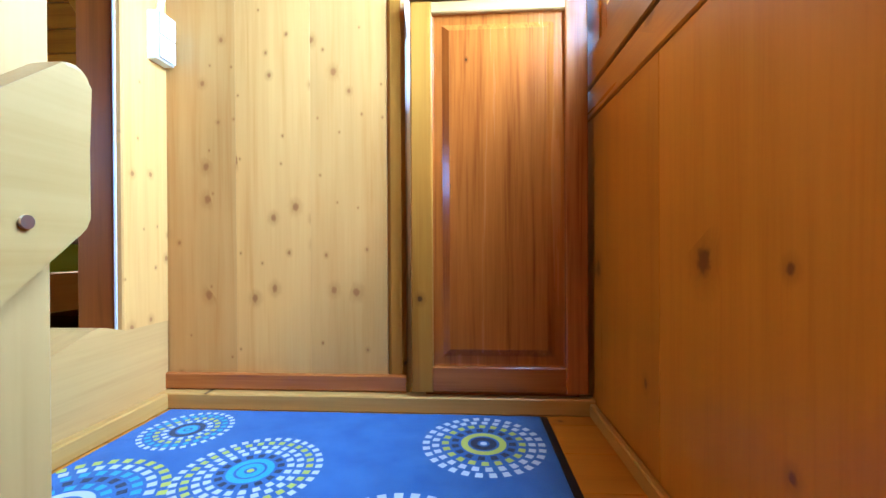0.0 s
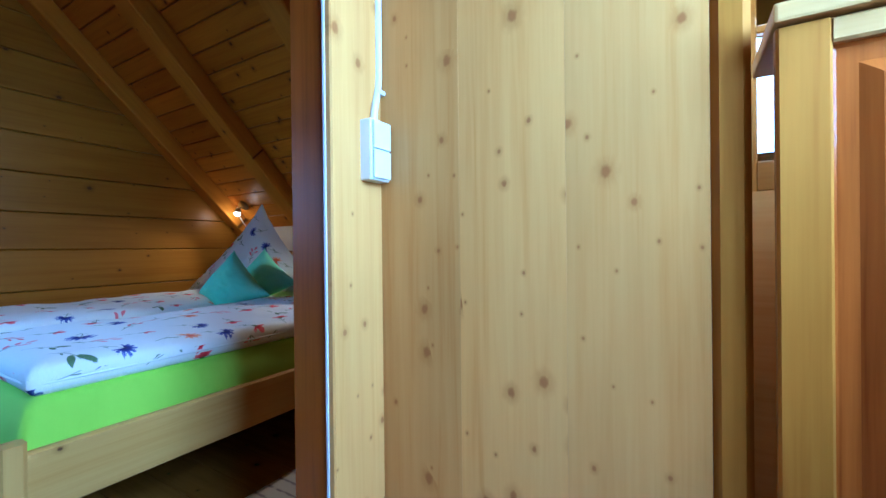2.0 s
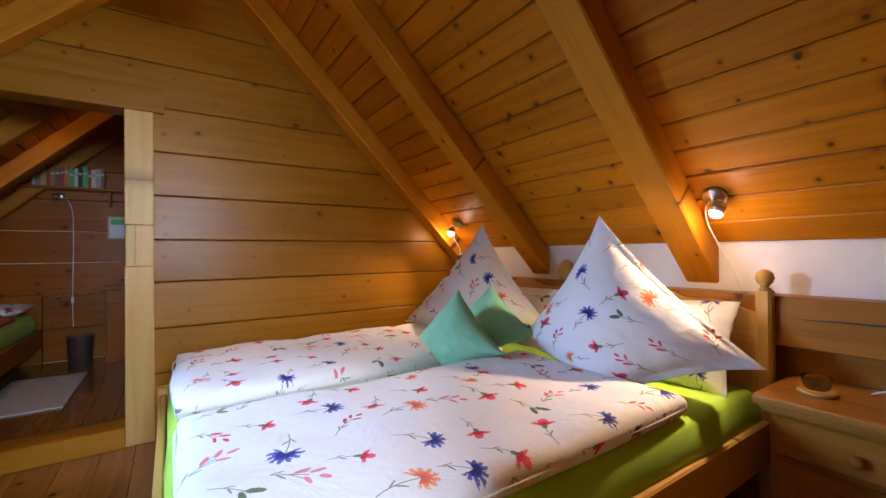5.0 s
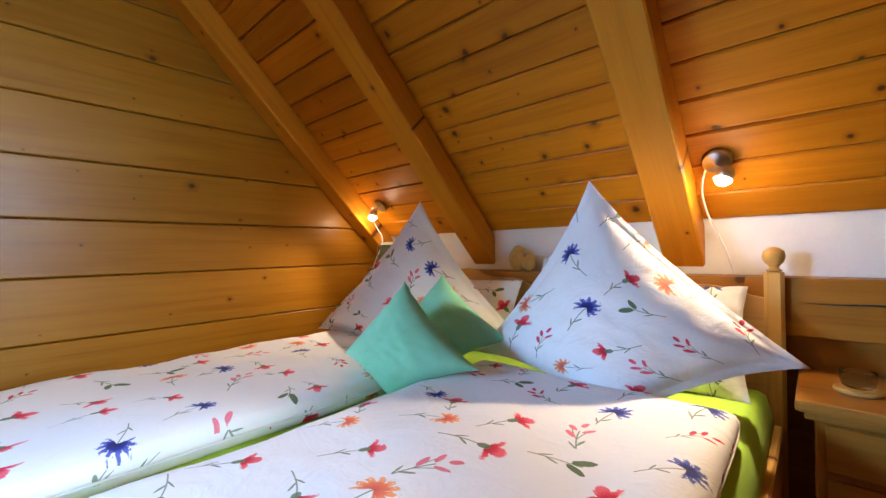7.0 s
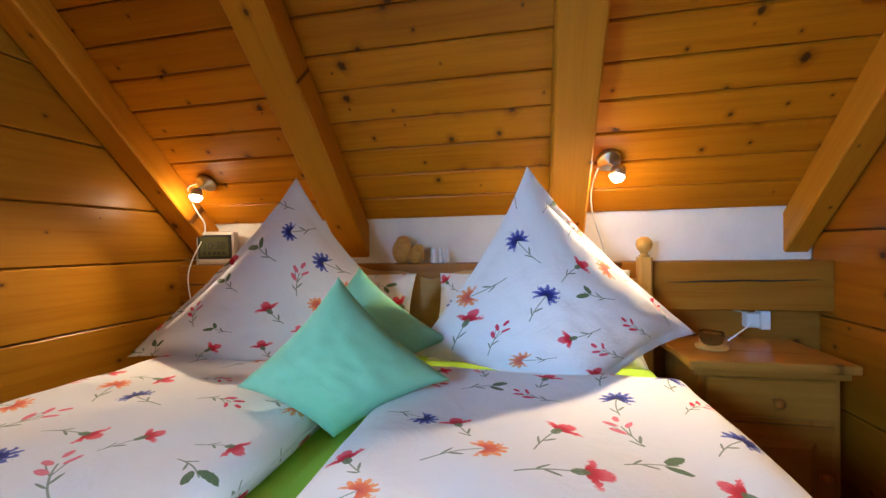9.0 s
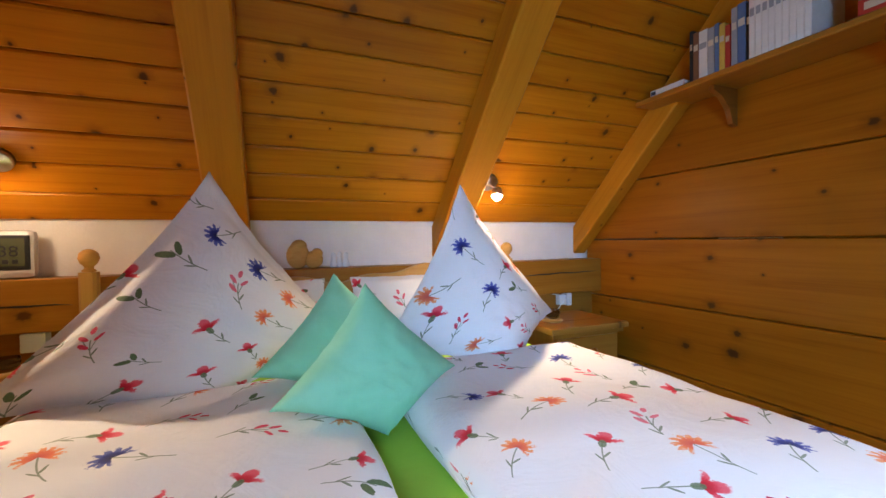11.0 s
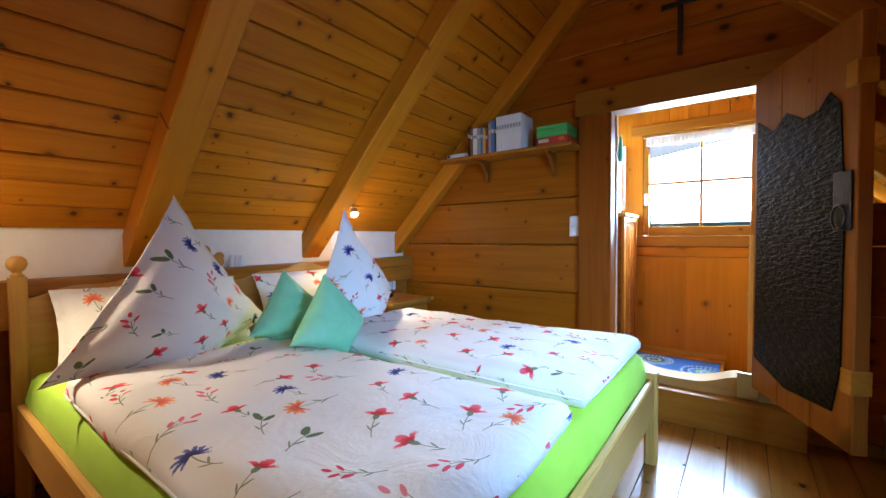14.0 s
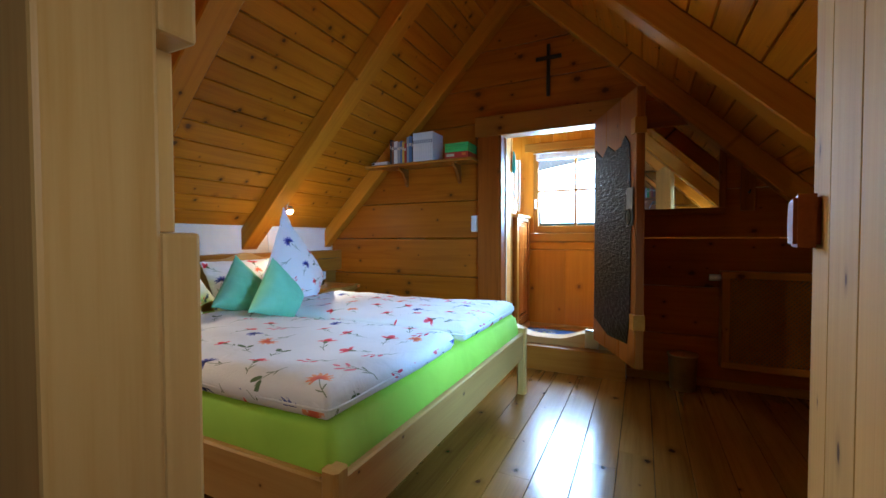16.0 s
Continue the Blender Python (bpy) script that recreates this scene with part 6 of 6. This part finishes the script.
# ---- small room ----
sb = thing("single_bed", (-5.9, -0.55, 0), "pine single bed with a green sheet", "bed")
board("side_rail", (-6.95, -0.145, 0.18), (-5.05, -0.115, 0.36), "x", "y", wood_east, sb)
board("headboard", (-7.02, -0.88, 0.0), (-6.975, -0.12, 0.70), "y", "x", wood_east, sb)
board("footboard", (-5.05, -0.88, 0.0), (-5.005, -0.12, 0.50), "y", "x", wood_east, sb)
tagged(soft("mattress", -6.94, -5.06, -0.86, -0.15, 0.30, 0.52, lime_sheet, None, "thin single mattress in a green sheet", r=0.05, nx=24, ny=14, wave=0.004, seed=5), category="mattress")
cushion("pillow", ((-6.90, -0.80, 0.53), (-6.42, -0.75, 0.53), (-6.45, -0.14, 0.60), (-6.90, -0.14, 0.62)), 0.14, print_cotton, "white flowered pillow on the single bed", "pillow", "small room bedding", seed=12)
tagged(soft("blanket", -6.40, -5.2, -0.84, -0.17, 0.515, 0.57, cloth("red_blanket", (0.55, 0.07, 0.03), (0.62, 0.10, 0.04)), None, "folded red blanket on the single bed", r=0.03, nx=20, ny=14, wave=0.006, seed=8), category="blanket")
n2 = thing("bedside_cabinet", (-6.85, 0.6, 0), "brown pine bedside cabinet in the small room", "bedside cabinet")
part("body", boxed(-7.04, -6.70, 0.40, 0.80, 0.0, 0.745, 0.004), wood_east, n2)
part("tabletop", boxed(-7.045, -6.675, 0.375, 0.825, 0.746, 0.775, 0.006), wood_frame, n2)
board("drawer_front", (-6.699, 0.42, 0.60), (-6.685, 0.78, 0.73), "y", "x", wood_east, n2)
board("door_front", (-6.699, 0.42, 0.06), (-6.685, 0.78, 0.585), "z", "x", wood_east, n2)
part("knob", lathe([(0.008, 0), (0.016, 0.014), (0.015, 0.022), (0.0, 0.028)], (-6.685, 0.6, 0.665), 14, Matrix.Rotation(radians(90), 4, "Y")), wood_dark, n2, smooth=True)
bin_at("waste_bin", -6.78, 0.20, 0.105, 0.29, "grey metal waste bin in the small room", plain("dull_steel", (0.30, 0.31, 0.33), 0.35, 0.9))
s2 = thing("wall_shelf", (FAR_W + 0.1, 0.2, 1.78), "dark pine bookshelf board with carved ends", "shelf")
board("shelf_board", (FAR_W + 0.001, -0.42, 1.77), (FAR_W + 0.20, 0.95, 1.795), "y", "z", wood_east, s2)
for yy in (-0.30, 0.42):
    board("bracket", (FAR_W + 0.001, yy - 0.012, 1.62), (FAR_W + 0.13, yy + 0.012, 1.769), "z", "y", wood_dark, s2)
for yy in (-0.27, 0.62):
    part("bookend", rounded(bmesh.new(), (FAR_W + 0.09, yy, 1.86), 0.065, 0.02, "y", 24), wood_east, s2)
y = -0.17
kinds = ["white", "grey", "yellow", "red", "orange", "brown", "red", "orange", "green", "white", "black", "green", "red", "cream", "grey", "brown"]
for i, c in enumerate(kinds):
    w = 0.026 + 0.008 * ((i * 7) % 3)
    h = 0.18 + 0.012 * ((i * 5) % 4)
    book("y", (FAR_W + 0.17, y + w / 2, 1.796), w, h, 0.12, c, "%s-covered book in a row on the small room shelf" % c, "books in the small room", 0)
    y += w + 0.001
pic = thing("wall_picture", (FAR_W + 0.01, 0.47, 1.4), "small framed calendar picture with a bird and a text block", "picture")
part("frame_bar", boxed(FAR_W + 0.001, FAR_W + 0.018, 0.39, 0.57, 1.27, 1.52, 0.003), wood_bed, pic)
part("sheet", boxed(FAR_W + 0.0185, FAR_W + 0.020, 0.405, 0.555, 1.285, 1.505, 0), COVERS["white"], pic)
part("image_patch", boxed(FAR_W + 0.0204, FAR_W + 0.0212, 0.42, 0.54, 1.43, 1.49, 0), COVERS["green"], pic)
sl = thing("wall_spot", (FAR_W + 0.05, 0.03, 1.70), "small chrome reading spot with white flex", "lamp")
part("base", lathe([(0.03, 0), (0.03, 0.02), (0.01, 0.025)], (FAR_W + 0.001, 0.02, 1.71), 18, Matrix.Rotation(radians(90), 4, "Y")), steel, sl, smooth=True)
part("shade", lathe([(0.012, 0), (0.03, 0.02), (0.034, 0.06), (0.03, 0.06), (0.0, 0.02)], (FAR_W + 0.06, -0.01, 1.73), 18, Matrix.Rotation(radians(150), 4, "Y")), steel, sl, smooth=True)
cable("cord", [(FAR_W + 0.012, 0.04, 1.70), (FAR_W + 0.012, 0.11, 1.66), (FAR_W + 0.012, 0.115, 1.2), (FAR_W + 0.012, 0.10, 0.6), (FAR_W + 0.012, 0.11, 0.35)], 0.004, white_plastic, sl)
part("inline_switch", boxed(FAR_W + 0.006, FAR_W + 0.022, 0.092, 0.117, 0.60, 0.66, 0.004), white_plastic, sl)
# unseen lamp bowl, added to carry the small room's fill light
small = thing("ceiling_lamp", (-5.45, -0.2, 1.95), "round white lamp bowl added out of view to light the small room", "lamp")
part("bowl", lathe([(0.0, -0.035), (0.08, -0.032), (0.15, -0.018), (0.19, 0.01), (0.15, -0.004), (0.0, -0.018)], (-5.45, -0.2, 1.95), 32), glow("fill_lamp_glow", (1.0, 0.84, 0.6), 2.0), small, smooth=True)
part("rod", rounded(bmesh.new(), (-5.45, -0.2, 1.93), 0.006, roof_z(-0.2) - 1.93, "z", 10), steel, small, smooth=True)

# ---- outside ----
tagged(part("ground", boxed(-600, 600, -600, 600, -3.2, -3.0, 0), plain("meadow", (0.07, 0.10, 0.03), 0.95, vary=0.4, scale=0.3), None, "green meadow round the house"), kind="structure", category="ground")
hill = bmesh.new()
hv = []
for i in range(61):
    a = radians(-80 + i * 160 / 60)
    h = 38 + 16 * noise.noise((i * 0.21, 0.3, 0)) + 7 * noise.noise((i * 0.8, 2.0, 0))
    hv.append([hill.verts.new((260 * math.cos(a) * k, 260 * math.sin(a) * k, z)) for k, z in ((1.0, -3.0), (1.15, h * 0.6), (1.35, h), (1.6, -3.0))])
for p, q in zip(hv, hv[1:]):
    for i in range(3):
        hill.faces.new((p[i], p[i + 1], q[i + 1], q[i]))
tagged(part("backdrop", hill, plain("wooded_hill", (0.05, 0.08, 0.05), 0.95, vary=0.5, scale=0.06), None, "distant wooded hills", smooth=True), kind="structure", category="hill")
house = thing("neighbour_house", (16, 6.5, -3), "neighbouring white house with a dark gabled roof", "house")
part("wall", boxed(14, 20, 5.6, 10.9, -3.0, 0.9, 0), plaster, house)
hr = bmesh.new()
prof = [(5.2, 0.9), (11.3, 0.9), (8.25, 2.9)]
ra = [hr.verts.new((13.6, yy, zz)) for yy, zz in prof]
rb = [hr.verts.new((20.4, yy, zz)) for yy, zz in prof]
hr.faces.new(ra)
hr.faces.new(rb[::-1])
for i in range(3):
    hr.faces.new((ra[i], rb[i], rb[(i + 1) % 3], ra[(i + 1) % 3]))
part("roof", hr, plain("slate_roof", (0.07, 0.07, 0.08), 0.7, vary=0.3), house)

# ---- floor planks ----
rng = random.Random(4)
y = SOUTH
while y < NORTH:
    w = 0.145 + 0.02 * rng.random()
    y1 = min(y + w, NORTH + 0.01)
    cut = -4.38
    joints = [cut, -3.1 + rng.uniform(-0.7, 0.7), EAST - 0.001]
    for a, b in zip(joints, joints[1:]):
        board("plank", (a + 0.0005, y + 0.0008, -0.029), (b - 0.0005, y1 - 0.0008, 0.0), "x", "z", wood_floor, floor_bed, chamfer=0.0018)
    board("plank", (FAR_W, y + 0.0008, -0.029), (cut - 0.0005, y1 - 0.0008, 0.0), "x", "z", wood_floor, floor_bed, chamfer=0.0018)
    y = y1
y = 0.70
while y < 1.96:
    y1 = min(y + 0.16, 2.0)
    board("plank", (LAND_W + 0.013, y + 0.0006, -0.029), (LAND_E, y1 - 0.0006, 0.0), "x", "z", wood_orange, floor_land, chamfer=0.0015)
    y = y1
